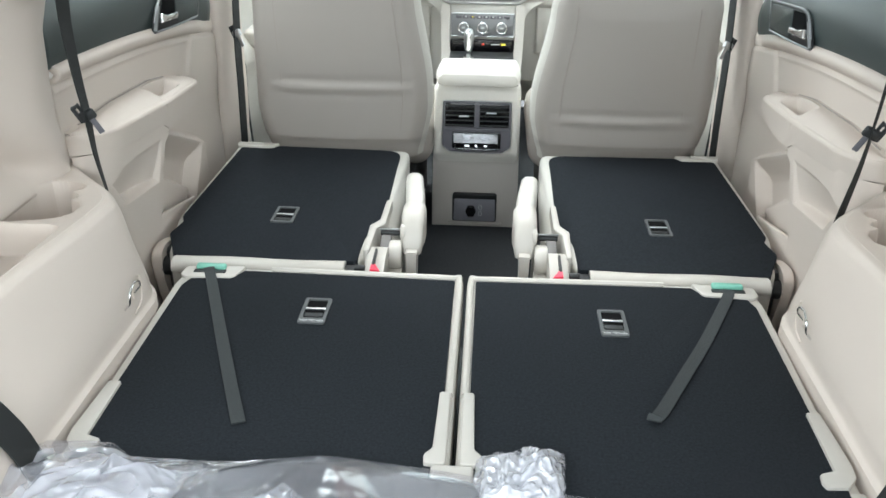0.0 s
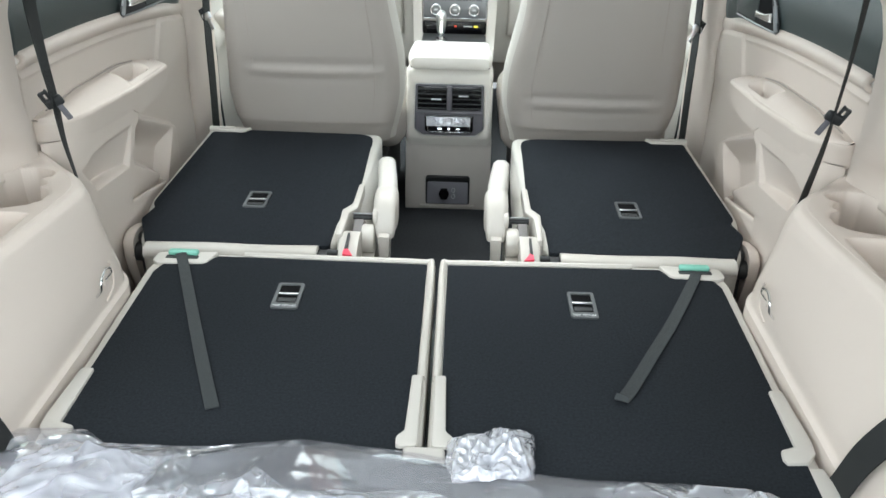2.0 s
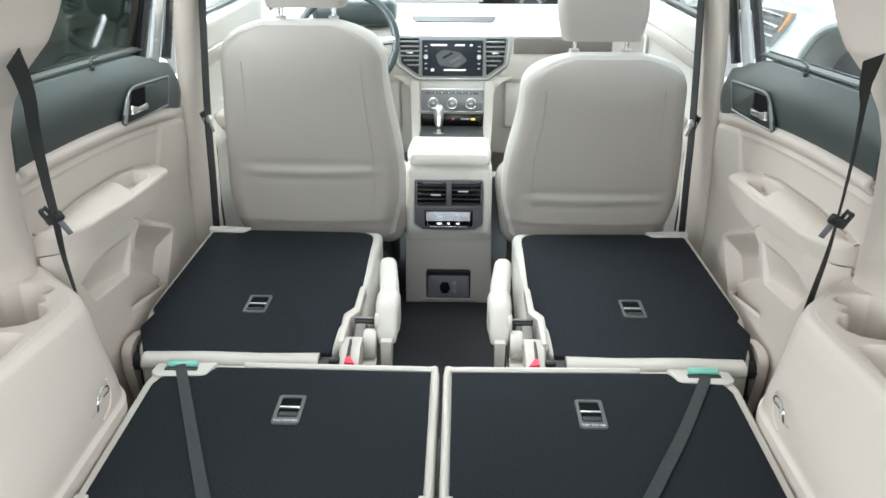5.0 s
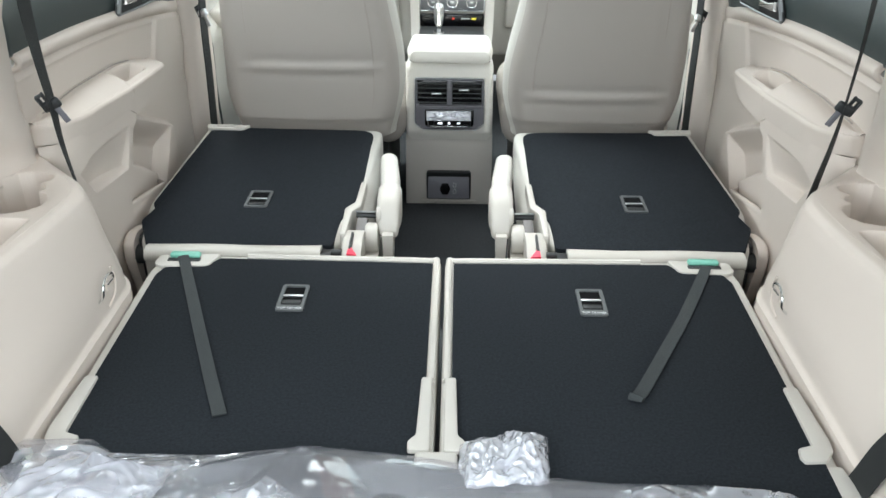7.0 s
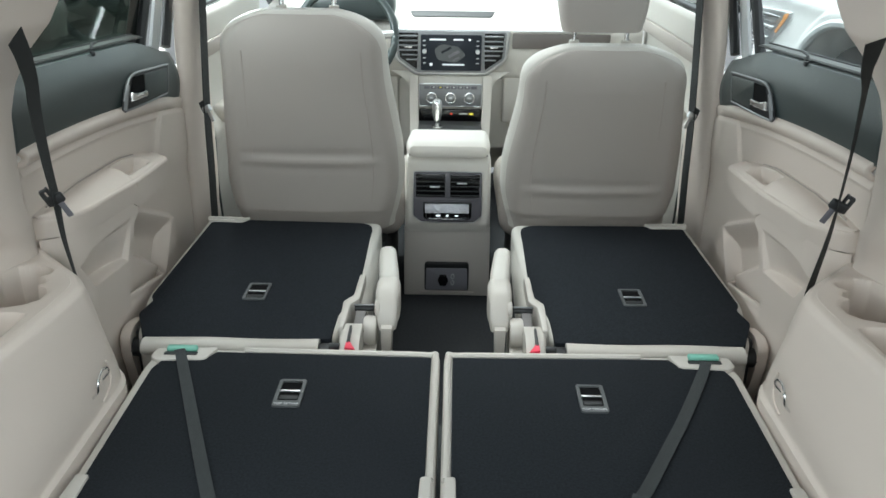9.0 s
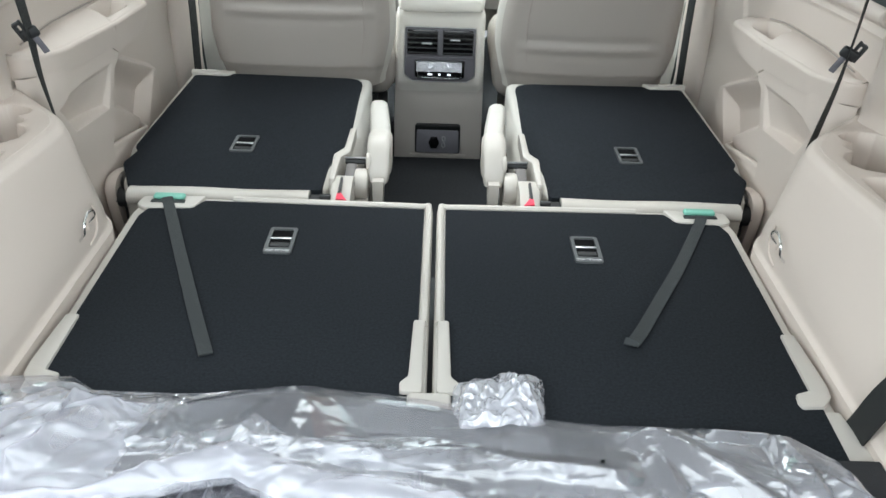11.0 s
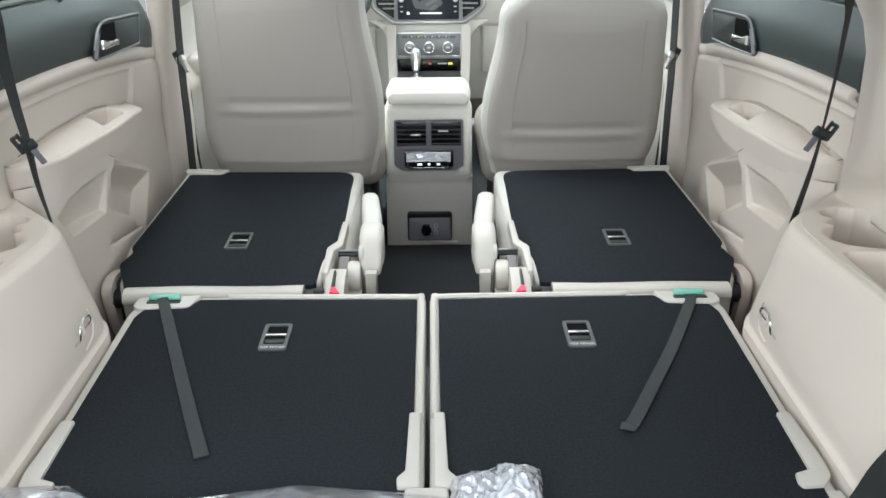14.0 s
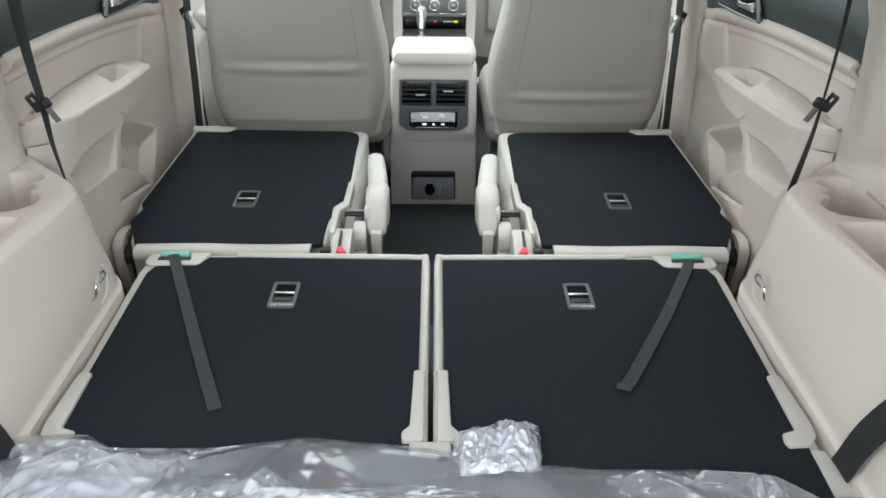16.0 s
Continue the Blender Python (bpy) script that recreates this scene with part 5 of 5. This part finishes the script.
    pane = part("quarter_glass", grid(lambda u, v: Vector((s * (0.84 - 0.10 * v), -1.0 + 0.58 * u, 0.42 + 0.42 * v)), 6, 6), TINTED, q, "tinted quarter window glass", thick=0.004, toward=(-s, 0, 0))
    pane.visible_shadow = False
    # tie-down ring
    loop = [(0.596, -0.214, 0.066), (0.585, -0.208, 0.080), (0.583, -0.217, 0.094), (0.583, -0.238, 0.098), (0.583, -0.255, 0.086), (0.585, -0.258, 0.070), (0.596, -0.257, 0.055)]
    ring = part("tie_down_ring", sided(tube(smooth_path(loop), 0.0024, 8), s), CHROME, q, "chrome wire tie-down ring")
    part("ring_socket", sided(rbox((0.5955, -0.214, 0.066), (0.004, 0.012, 0.018), 0.0015, 2, pose(0, 0, 0, 0, 8, 0)), s), BEIGE, ring)
    crease = [(0.5965, -0.185, 0.088), (0.5945, -0.180, 0.066), (0.592, -0.196, 0.040), (0.5925, -0.228, 0.030)]
    part("socket_edge", sided(tube(smooth_path(crease), 0.0022, 8), s), BEIGE, ring)


quarter_trim(1, 1)
quarter_trim(-1, 2)


# ---- seat belts ----
def belt_tongue(parent, p, turn, s, shell, blade):
    m = Matrix.Translation(p) @ turn

    def placed(*bms):
        bm = merge(*bms) if len(bms) > 1 else bms[0]
        bmesh.ops.transform(bm, matrix=m, verts=bm.verts)
        return bm

    t = part("tongue", placed(rbox((0, 0, 0), (0.030, 0.012, 0.020), 0.005, 3)), shell, parent, "belt tongue")
    part("metal_blade", placed(rbox((-s * 0.004, -0.003, -0.024), (0.011, 0.003, 0.034), 0.0014)), blade, t, "metal blade")
    # open loop through which the webbing runs
    part("loop", placed(rbox((s * 0.015, 0.002, 0.008), (0.006, 0.012, 0.034), 0.0025, 3), rbox((s * 0.004, 0.002, 0.012), (0.005, 0.010, 0.030), 0.002, 3),
                        rbox((s * 0.010, 0.002, 0.023), (0.016, 0.010, 0.005), 0.002, 3)), BLACK, t, "black plastic belt loop")


for s in (1, -1):
    belt = thing("front_seat_belt", "black front seat belt hanging along the door pillar", "seat belt", group="front seat belts")
    p = [(s * 0.700, 1.02, 0.82), (s * 0.712, 1.0, 0.60), (s * 0.716, 0.95, 0.28), (s * 0.716, 0.935, 0.10), (s * 0.716, 0.915, -0.10), (s * 0.716, 0.91, -0.40)]
    path = smooth_path(p)
    part("webbing", ribbon(path, (s * -0.13, 1.0, 0), 0.044), WEB, belt, "black woven webbing")
    belt_tongue(belt, (s * 0.712, 0.935, 0.278), pose(0, 0, 0, 0, s * 25, s * 20), s, SATIN, SATIN)
    part("guide", rbox((s * 0.712, 1.03, 0.80), (0.03, 0.06, 0.05), 0.01), BEIGE, belt)

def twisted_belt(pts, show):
    """A hanging belt that twists on its way down: show is the share of its width turned to a fixed eye point behind the
    car.
    """
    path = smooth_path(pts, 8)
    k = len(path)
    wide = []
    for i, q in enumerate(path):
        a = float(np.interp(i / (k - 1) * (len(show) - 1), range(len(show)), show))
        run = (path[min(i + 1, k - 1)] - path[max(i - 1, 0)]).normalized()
        sight = q - Vector((0.0, -1.45, 0.8))
        sight = (sight - sight.dot(run) * run).normalized()
        wide.append(a * run.cross(sight) + math.sqrt(1 - a * a) * sight)
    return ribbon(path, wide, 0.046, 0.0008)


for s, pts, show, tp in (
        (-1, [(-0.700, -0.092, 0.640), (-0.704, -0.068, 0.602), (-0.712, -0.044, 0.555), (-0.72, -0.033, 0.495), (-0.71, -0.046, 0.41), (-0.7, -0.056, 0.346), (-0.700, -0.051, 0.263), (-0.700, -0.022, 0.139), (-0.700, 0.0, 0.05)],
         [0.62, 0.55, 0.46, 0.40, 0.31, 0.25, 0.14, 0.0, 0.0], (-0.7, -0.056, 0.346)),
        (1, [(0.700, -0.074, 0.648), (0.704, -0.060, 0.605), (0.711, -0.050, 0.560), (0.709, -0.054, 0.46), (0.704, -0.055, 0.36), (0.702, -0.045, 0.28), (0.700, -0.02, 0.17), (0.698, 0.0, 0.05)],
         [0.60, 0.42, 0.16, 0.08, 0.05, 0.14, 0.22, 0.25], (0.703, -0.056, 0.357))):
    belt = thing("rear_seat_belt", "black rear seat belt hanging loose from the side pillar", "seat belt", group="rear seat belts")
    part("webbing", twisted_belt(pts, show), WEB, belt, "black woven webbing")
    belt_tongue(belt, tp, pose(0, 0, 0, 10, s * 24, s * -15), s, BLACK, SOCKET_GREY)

for s in (1, -1):
    pts = smooth_path([(s * 0.70, -0.735, 0.30), (s * 0.640, -0.700, 0.232), (s * 0.604, -0.668, 0.170), (s * 0.585, -0.638, 0.09), (s * 0.581, -0.612, 0.005), (s * 0.581, -0.585, -0.06)], 6)
    solid("lap_belt", ribbon(pts, (0, 1, 0.2), 0.046), WEB, "black belt webbing running down behind the folded seat", "seat belt", group="third-row belts")


# ---- plastic wrapping on the load floor ----
def ridged(x, y, f, seed):
    return noise.noise((x * f, y * f, seed)) + 0.5 * noise.noise((x * f * 2.3, y * f * 2.3, seed + 4))


def crease_field(seed, count, box, angles, length, height, width):
    """Sharp straight folds scattered over a sheet; gives their height at a point."""
    rng = random.Random(seed)
    folds = []
    for _ in range(count):
        a = radians(rng.uniform(*angles))
        folds.append((rng.uniform(box[0], box[1]), rng.uniform(box[2], box[3]), math.cos(a), math.sin(a), rng.uniform(*length), rng.uniform(*height) * rng.choice((1, 1, -0.7)), rng.uniform(*width)))

    def height_at(x, y):
        z = 0.0
        for fx, fy, c, s_, ln, h, w in folds:
            dx, dy = x - fx, y - fy
            along, across = dx * c + dy * s_, -dx * s_ + dy * c
            if abs(along) < ln and abs(across) < 4 * w:
                z += h * (1 - (along / ln) ** 2) * max(0.0, 1 - abs(across) / (2.2 * w)) ** 1.6
        return z

    return height_at


def bag_top(x):
    """Front edge of the bag across the car."""
    return float(np.interp(x, [-0.75, -0.63, -0.50, -0.46, -0.30, -0.18, 0.0, 0.16, 0.24, 0.38, 0.47, 0.52, 0.545, 0.56, 0.62], [-0.56, -0.553, -0.548, -0.578, -0.575, -0.552, -0.575, -0.607, -0.617, -0.615, -0.625, -0.675, -0.74, -0.80, -0.90]))


def bag_end(x):
    return float(np.interp(x, [-0.75, -0.52, -0.40, -0.30, -0.236, -0.14, 0.05, 0.26, 0.45, 0.52, 0.62], [-0.80, -0.80, -0.79, -0.75, -0.735, -0.785, -0.80, -0.84, -0.862, -0.86, -0.93]))


LONG = crease_field(3, 30, (-0.5, 0.3, -0.80, -0.58), (-24, 26), (0.06, 0.22), (0.003, 0.008), (0.003, 0.006))
KINKS = crease_field(8, 60, (-0.7, -0.35, -0.80, -0.55), (0, 180), (0.02, 0.07), (0.003, 0.009), (0.003, 0.006))


def pleats(x, y, angle, step, seed, wander=0.8):
    """Straight sharp pleats that run at an angle, with uneven spacing: 0 in the valleys, 1 on the ridges."""
    a = radians(angle)
    across = -x * math.sin(a) + y * math.cos(a)
    along = x * math.cos(a) + y * math.sin(a)
    t = across / step + wander * noise.noise((across / step * 0.35, along * 2.2, seed)) + 0.5 * noise.noise((along * 5, 0, seed + 9))
    return 1 - abs(2 * (t % 1) - 1)


def crumpled(x, y, step, seed):
    """Facets with straight ridges in all directions."""
    return (pleats(x, y, 17, step, seed) + pleats(x, y, 71, step * 1.25, seed + 1) + pleats(x, y, 128, step * 0.9, seed + 2)) / 3


def tent(lines):
    """Single sharp folds from (x, y) to (x, y), each with a height and a half width; gives the height at a point."""
    def height_at(x, y):
        z = 0.0
        for ax, ay, bx, by, h, w in lines:
            ex, ey = bx - ax, by - ay
            ln = math.hypot(ex, ey)
            t = ((x - ax) * ex + (y - ay) * ey) / (ln * ln)
            d = abs((x - ax) * ey - (y - ay) * ex) / ln
            if -0.1 < t < 1.1 and d < w:
                z = max(z, h * (1 - d / w) * ease(-0.1, 0.1, t) * ease(1.1, 0.85, t))
        return z

    return height_at


FAN = tent([(-0.18, -0.576, -0.256, -0.73, 0.022, 0.030), (-0.19, -0.58, -0.38, -0.665, 0.012, 0.026), (-0.18, -0.58, -0.10, -0.70, 0.010, 0.035),
            (-0.36, -0.61, -0.29, -0.72, 0.016, 0.022), (-0.33, -0.735, -0.235, -0.70, 0.014, 0.022), (-0.235, -0.69, -0.05, -0.705, 0.014, 0.024)])
DIAGONAL = tent([(0.272, -0.645, 0.445, -0.825, 0.032, 0.034), (0.28, -0.66, 0.306, -0.795, 0.014, 0.022), (0.37, -0.635, 0.455, -0.645, 0.016, 0.020), (0.452, -0.644, 0.475, -0.82, 0.026, 0.026),
                 (0.262, -0.76, 0.34, -0.84, 0.016, 0.024), (0.34, -0.69, 0.445, -0.755, 0.012, 0.020), (0.255, -0.735, 0.10, -0.72, 0.014, 0.018), (0.32, -0.76, 0.37, -0.84, 0.012, 0.018),
                 (0.455, -0.645, 0.60, -0.74, 0.018, 0.022), (0.47, -0.67, 0.60, -0.79, 0.014, 0.020), (0.48, -0.72, 0.60, -0.84, 0.014, 0.020)])


def bag(u, v):
    x = -0.70 + 1.30 * u
    a, b = bag_top(x), bag_end(x)
    y = a + (b - a) * v + 0.003 * ridged(x, v, 10, 2) * ease(0.0, 0.2, v)
    dome = math.sin(math.pi * min(1, max(0, v))) ** 0.5
    z = 0.007 + (0.024 + 0.008 * ridged(x, 0, 4, 7)) * dome
    end = ease(0.31, 0.25, u)
    low = ease(0.40, 0.60, v) * ease(0.28, 0.36, u) * ease(0.74, 0.66, u)
    z += dome * end * (0.012 * pleats(x, y, 12, 0.07, 3, 1.4) + 0.010 * pleats(x, y, 66, 0.09, 5, 1.2) + 0.5 * KINKS(x, y))
    z += dome * (1 - end) * FAN(x, y)
    z += dome * low * (0.009 * pleats(x, y, -6, 0.034, 12, 1.6) + 0.8 * LONG(x, y))
    z += dome * DIAGONAL(x, y)
    z += dome * 0.004 * pleats(x, y, 8, 0.09, 30, 1.4) * (1 - end)
    return Vector((x, y, max(0.0058, z)))


plastic = tagged(new("plastic_bag"), "long clear plastic bag lying crumpled across the load floor", "plastic bag")


def left_side(v):
    """Where the whitish end of the bag stops, along its depth."""
    return 0.29 + 0.030 * math.sin(7 * v + 0.6) + 0.014 * math.sin(19 * v)


def fold_line(u):
    """Where the clear upper side meets the whitish folds, along its length."""
    return (0.52 + 0.07 * math.sin(9 * u + 1.0) + 0.035 * math.sin(31 * u))


def bag_piece(u, v):
    e = left_side(v)
    return bag(e + (1 - e) * u, v)


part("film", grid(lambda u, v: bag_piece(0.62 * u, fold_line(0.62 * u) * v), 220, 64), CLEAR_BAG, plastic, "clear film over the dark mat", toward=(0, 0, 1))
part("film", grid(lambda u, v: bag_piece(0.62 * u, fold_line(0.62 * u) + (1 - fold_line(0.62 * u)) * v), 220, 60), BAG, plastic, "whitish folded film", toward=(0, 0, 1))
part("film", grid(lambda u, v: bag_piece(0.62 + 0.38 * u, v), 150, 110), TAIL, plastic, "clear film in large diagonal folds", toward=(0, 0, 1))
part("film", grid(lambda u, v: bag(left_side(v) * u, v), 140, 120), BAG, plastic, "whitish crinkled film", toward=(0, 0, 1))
at = bag(0.706, 0.42)
part("puncture", disc((at.x, at.y, at.z + 0.002), 0.0028, 0.001, "z", 14, 0), HOLE_SHADE, plastic, "small dark hole in the film")
HEM = crease_field(12, 60, (-0.7, 0.45, -0.88, -0.70), (-25, 25), (0.04, 0.14), (0.002, 0.006), (0.003, 0.005))


def hem(u, v):
    """The doubled, milky edge of the bag."""
    x = -0.70 + 1.155 * u
    b = bag_end(x)
    deep = (0.030 - 0.027 * ease(0.18, 0.44, x)) + 0.007 * ridged(x, 3, 24, 8) * ease(0.45, 0.30, x) + 0.04 * ease(0.15, -0.1, x) * ease(-0.45, -0.2, x) + 0.012 * ridged(x, 0, 6, 3) * ease(0.42, 0.3, x)
    y = b - 0.004 + deep * (1 - v)
    z = 0.012 + (0.032 - 0.026 * ease(0.12, 0.36, x)) * math.sin(math.pi * (0.12 + 0.80 * (1 - v))) + HEM(x, y) * ease(0.46, 0.36, x)
    return Vector((x, y, max(0.007, z)))


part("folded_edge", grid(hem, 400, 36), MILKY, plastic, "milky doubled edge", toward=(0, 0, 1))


def knot(u, v):
    """Milky crumpled corner of the bag."""
    x, y = -0.585 + 0.185 * u, -0.605 - 0.185 * v
    edge = math.sin(math.pi * u) ** 0.6 * math.sin(math.pi * v) ** 0.4
    z = 0.030 + 0.022 * edge + 0.5 * KINKS(x, y) + 0.016 * edge * pleats(x, y, 62, 0.055, 41, 1.2) + 0.007 * edge * pleats(x, y, 10, 0.05, 44, 1.2)
    return Vector((x + 0.05 * ridged(x, y, 9, 4) + 0.05 * (1 - v), y + 0.030 * ridged(x, y, 11, 5), z))


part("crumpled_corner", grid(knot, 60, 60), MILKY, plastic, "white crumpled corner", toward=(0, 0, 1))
roll = tagged(new("wrapped_mat"), "dark folded floor mat inside clear plastic", "floor mat")


def inside(u, v):
    x = -0.42 + 0.86 * u
    a, b = bag_top(x) - 0.012, bag_end(x) + 0.05
    y = a + (b - a) * v
    z = 0.004 + 0.018 * math.sin(math.pi * v) ** 0.4 + 0.0015 * ridged(x, y, 18, 9) + 0.0030 * ease(-0.3, 0.3, math.sin(52 * x + 1.0))
    return Vector((x, y, z))


part("mat", grid(inside, 200, 24), MAT_DARK, roll, "dark grey mat", thick=0.004, toward=(0, 0, 1))
part("label", grid(lambda u, v: inside(0.29 + 0.05 * u + 0.03 * v, 0.10 + 0.5 * v) + Vector((0, 0, 0.002)), 8, 8), material("brown_print", (0.05, 0.022, 0.018), 0.6), roll, "reddish brown printed patch", toward=(0, 0, 1))
WRAP = crease_field(21, 70, (0.02, 0.17, -0.65, -0.52), (0, 180), (0.015, 0.05), (0.003, 0.009), (0.002, 0.005))


def crumple(u, v):
    x, y = 0.032 + 0.130 * u - 0.004 * v, -0.528 - 0.10 * v - 0.02 * (1 - u)
    h = math.sin(math.pi * min(1, max(0, u))) ** 0.4 * math.sin(math.pi * min(1, v * 0.9 + 0.05)) ** 0.4
    z = 0.008 + 0.020 * h + h * WRAP(x, y) + 0.016 * h * crumpled(x, y, 0.036, 61) + 0.010 * h * u
    return Vector((x + 0.004 * ridged(x, y, 50, 1), y + 0.004 * ridged(x, y, 50, 2), max(0.006, z)))


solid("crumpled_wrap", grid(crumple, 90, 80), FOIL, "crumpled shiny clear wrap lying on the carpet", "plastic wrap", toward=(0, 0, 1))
FLOOR_FOLDS = crease_field(31, 230, (-0.72, 0.72, -1.2, -0.72), (40, 140), (0.02, 0.12), (0.003, 0.010), (0.0035, 0.007))


def cover(u, v):
    x, y = -0.72 + 1.44 * u, -0.690 - 0.50 * v
    z = -0.026 + FLOOR_FOLDS(x, y) + 0.008 * crumpled(x, y, 0.045, 51) + 0.004 * pleats(x, y, 82, 0.03, 57) + 0.02 * ease(0.62, 0.72, abs(x))
    return Vector((x, y, max(-0.0285, z)))


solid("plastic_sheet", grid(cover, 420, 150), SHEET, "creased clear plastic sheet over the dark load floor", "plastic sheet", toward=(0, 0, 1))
solid("floor_edge", rbox((0.565, -0.74, -0.012), (0.09, 0.15, 0.05), 0.012, 3), MAT_DARK, "black carpeted corner of the load floor", "floor", kind="structure")


# ---- outside ----
def parked_suv(label):
    """A pale SUV that faces +y, its left flank at x = 0."""
    car = thing("parked_suv", label, "car", group="parked cars")
    W, L = 1.95, 4.95
    arches = (3.30, 0.55)

    def half(y, z):
        k = 0.20 * ease(4.76, 5.0, y) ** 2 + 0.10 * ease(0.4, 0.0, y)
        return k + 0.20 * ease(1.10, 1.85, z) + 0.05 * ease(0.5, 0.2, z)

    def flank(u, v):
        y, z = L * u, 0.28 + 0.97 * v
        z = min(z, 1.25 - 0.06 * ease(3.0, 4.9, y))
        x = half(y, z) - 0.012 * math.exp(-((z - 1.10) / 0.05) ** 2)
        for ay in arches:
            r = math.hypot((y - ay) / 0.76, (z - 0.40) / 0.66)
            if r < 1.0:
                x += 0.5 * ease(1.0, 0.965, r)
            x -= 0.010 * ease(1.13, 1.10, r) * ease(0.99, 1.0, r)
        return Vector((x, y, z))

    part("left_flank", grid(flank, 360, 90), WHITE_PAINT, car, "white painted flank with flared arches", toward=(-1, 0, 0))
    part("right_flank", grid(lambda u, v: Vector((W - flank(u, v).x, flank(u, v).y, flank(u, v).z)), 120, 30), WHITE_PAINT, car)
    part("bonnet", grid(lambda u, v: Vector((0.015 + (W - 0.03) * u, 3.05 + 1.84 * v, 1.262 - 0.03 * (2 * u - 1) ** 6 - 0.055 * v - 0.05 * v ** 6)), 24, 20), WHITE_PAINT, car, "white bonnet", thick=0.02, toward=(0, 0, 1))
    part("nose", grid(lambda u, v: Vector((0.10 + (W - 0.20) * u, 4.96 - 0.10 * (2 * u - 1) ** 4 - 0.02 * v, 0.28 + 0.90 * v)), 24, 14), WHITE_PAINT, car, thick=0.02, toward=(0, 1, 0))
    part("tail", grid(lambda u, v: Vector((0.06 + (W - 0.12) * u, 0.05 - 0.06 * math.sin(math.pi * u) ** 0.5 + 0.10 * v * v, 0.28 + 0.97 * v)), 16, 12), WHITE_PAINT, car, "white tail panel", thick=0.02, toward=(0, -1, 0))
    gr = part("grille", rbox((W / 2, 4.96, 0.90), (1.05, 0.05, 0.24), 0.02), GLOSS_BLACK, car, "black grille with chrome bars")
    for k in range(3):
        part("grille_bar", rbox((W / 2, 4.99, 0.83 + 0.07 * k), (1.03, 0.02, 0.014), 0.004), CHROME, gr)
    for sx in (0, 1):
        X = lambda x: x if sx == 0 else W - x
        lay = lambda x: Matrix(((0, 0, 1 if sx else -1, X(x)), (1, 0, 0, 0), (0, 1, 0, 0), (0, 0, 0, 1)))

        def lens(pts, x, t, r=0.004):
            bm = slab_on(rounded(pts, 0.012), lay(x), t, r)
            return bm

        lamp = part("headlight", lens([(4.14, 1.03), (4.16, 0.99), (4.40, 0.81), (4.52, 0.74), (4.80, 0.73), (4.80, 1.00)], 0.0, 0.022), SATIN, car, "clear headlight with chrome reflectors")
        for za, zb, y0 in ((0.985, 0.935, 4.30), (0.905, 0.865, 4.38), (0.825, 0.80, 4.46), (0.765, 0.755, 4.56)):
            part("reflector", lens([(y0, za), (y0 + 0.05, zb), (4.79, zb - 0.01), (4.79, za - 0.005)], -0.018, 0.010, 0.003), CHROME, lamp, "chrome reflector")
        part("side_marker", lens([(4.15, 1.025), (4.165, 0.992), (4.33, 0.865), (4.37, 0.875), (4.25, 0.975), (4.23, 1.012)], -0.018, 0.008, 0.003), AMBER, lamp, "amber side marker")
        for ay in arches:
            lip = [(X(-0.004), ay + 0.765 * math.cos(a), 0.40 + 0.665 * math.sin(a)) for a in [math.radians(-10 + 5 * i) for i in range(41)]]
            part("arch_lip", tube(lip, 0.030, 8), GREY_PAINT, car, "pale arch moulding")
            wh = part("wheel", disc((X(0.22), ay, 0.47), 0.47, 0.26, "x", 48, 0.03), RUBBER, car, "black tyre on a grey rim")
            part("rim", disc((X(0.095), ay, 0.47), 0.30, 0.02, "x", 32, 0.004), HANDLE_GREY, wh)
            for k in range(5):
                a = 2 * math.pi * k / 5
                part("rim_spoke", rbox((X(0.082), ay + 0.14 * math.sin(a), 0.47 + 0.14 * math.cos(a)), (0.02, 0.05, 0.25), 0.008, 2, pose(0, 0, 0, -math.degrees(a), 0, 0)), SATIN, wh)
            part("arch_liner", rbox((X(0.50), ay, 0.62), (0.3, 1.56, 0.95), 0.05), BLACK, car)
    # cabin
    prof = [(0.15, 1.22), (0.45, 1.80), (2.2, 1.84), (3.1, 1.26)]
    bm = loft([[(0.13 + 0.10 * (z > 1.5), y, z) for y, z in prof], [(W - 0.13 - 0.10 * (z > 1.5), y, z) for y, z in prof]])
    part("glasshouse", bm, GLOSS_BLACK, car, "dark tinted windows")
    part("roof", rbox((W / 2, 1.32, 1.84), (1.45, 1.9, 0.06), 0.03, 3), WHITE_PAINT, car)
    for y0, y1 in (((0.30, 1.24), (0.50, 1.82)), ((1.45, 1.23), (1.42, 1.82)), ((2.96, 1.26), (2.14, 1.84))):
        for sx in (0, 1):
            X = lambda x: x if sx == 0 else W - x
            part("window_pillar", tube([(X(0.13), *y0), (X(0.215), *y1)], 0.045, 8), WHITE_PAINT, car)
    return car


suv = parked_suv("white parked SUV with amber side markers")
suv.matrix_basis = pose(2.30, 0.20, GROUND)
ahead = copy_thing(suv, pose(4.4, 11.5, GROUND, 0, 0, 90))
tagged(ahead, "white SUV parked across the way, seen through the windscreen")
third = copy_thing(suv, pose(-1.0, 12.4, GROUND, 0, 0, 180))
tagged(third, "white SUV parked ahead, nose towards the windscreen")

hall = thing("boundary_wall", "low grey concrete boundary wall with pale piers", "wall")
part("wall", rbox((-5.4, 3.0, 0.1), (0.3, 26, 1.9), 0.01), CONCRETE, hall, "grey concrete wall")
for k in range(6):
    part("pilaster", rbox((-5.2, -2.2 + 2.9 * k, 0.1), (0.16, 0.5, 1.9), 0.015), LIGHT_STONE, hall, "pale rendered pilaster")
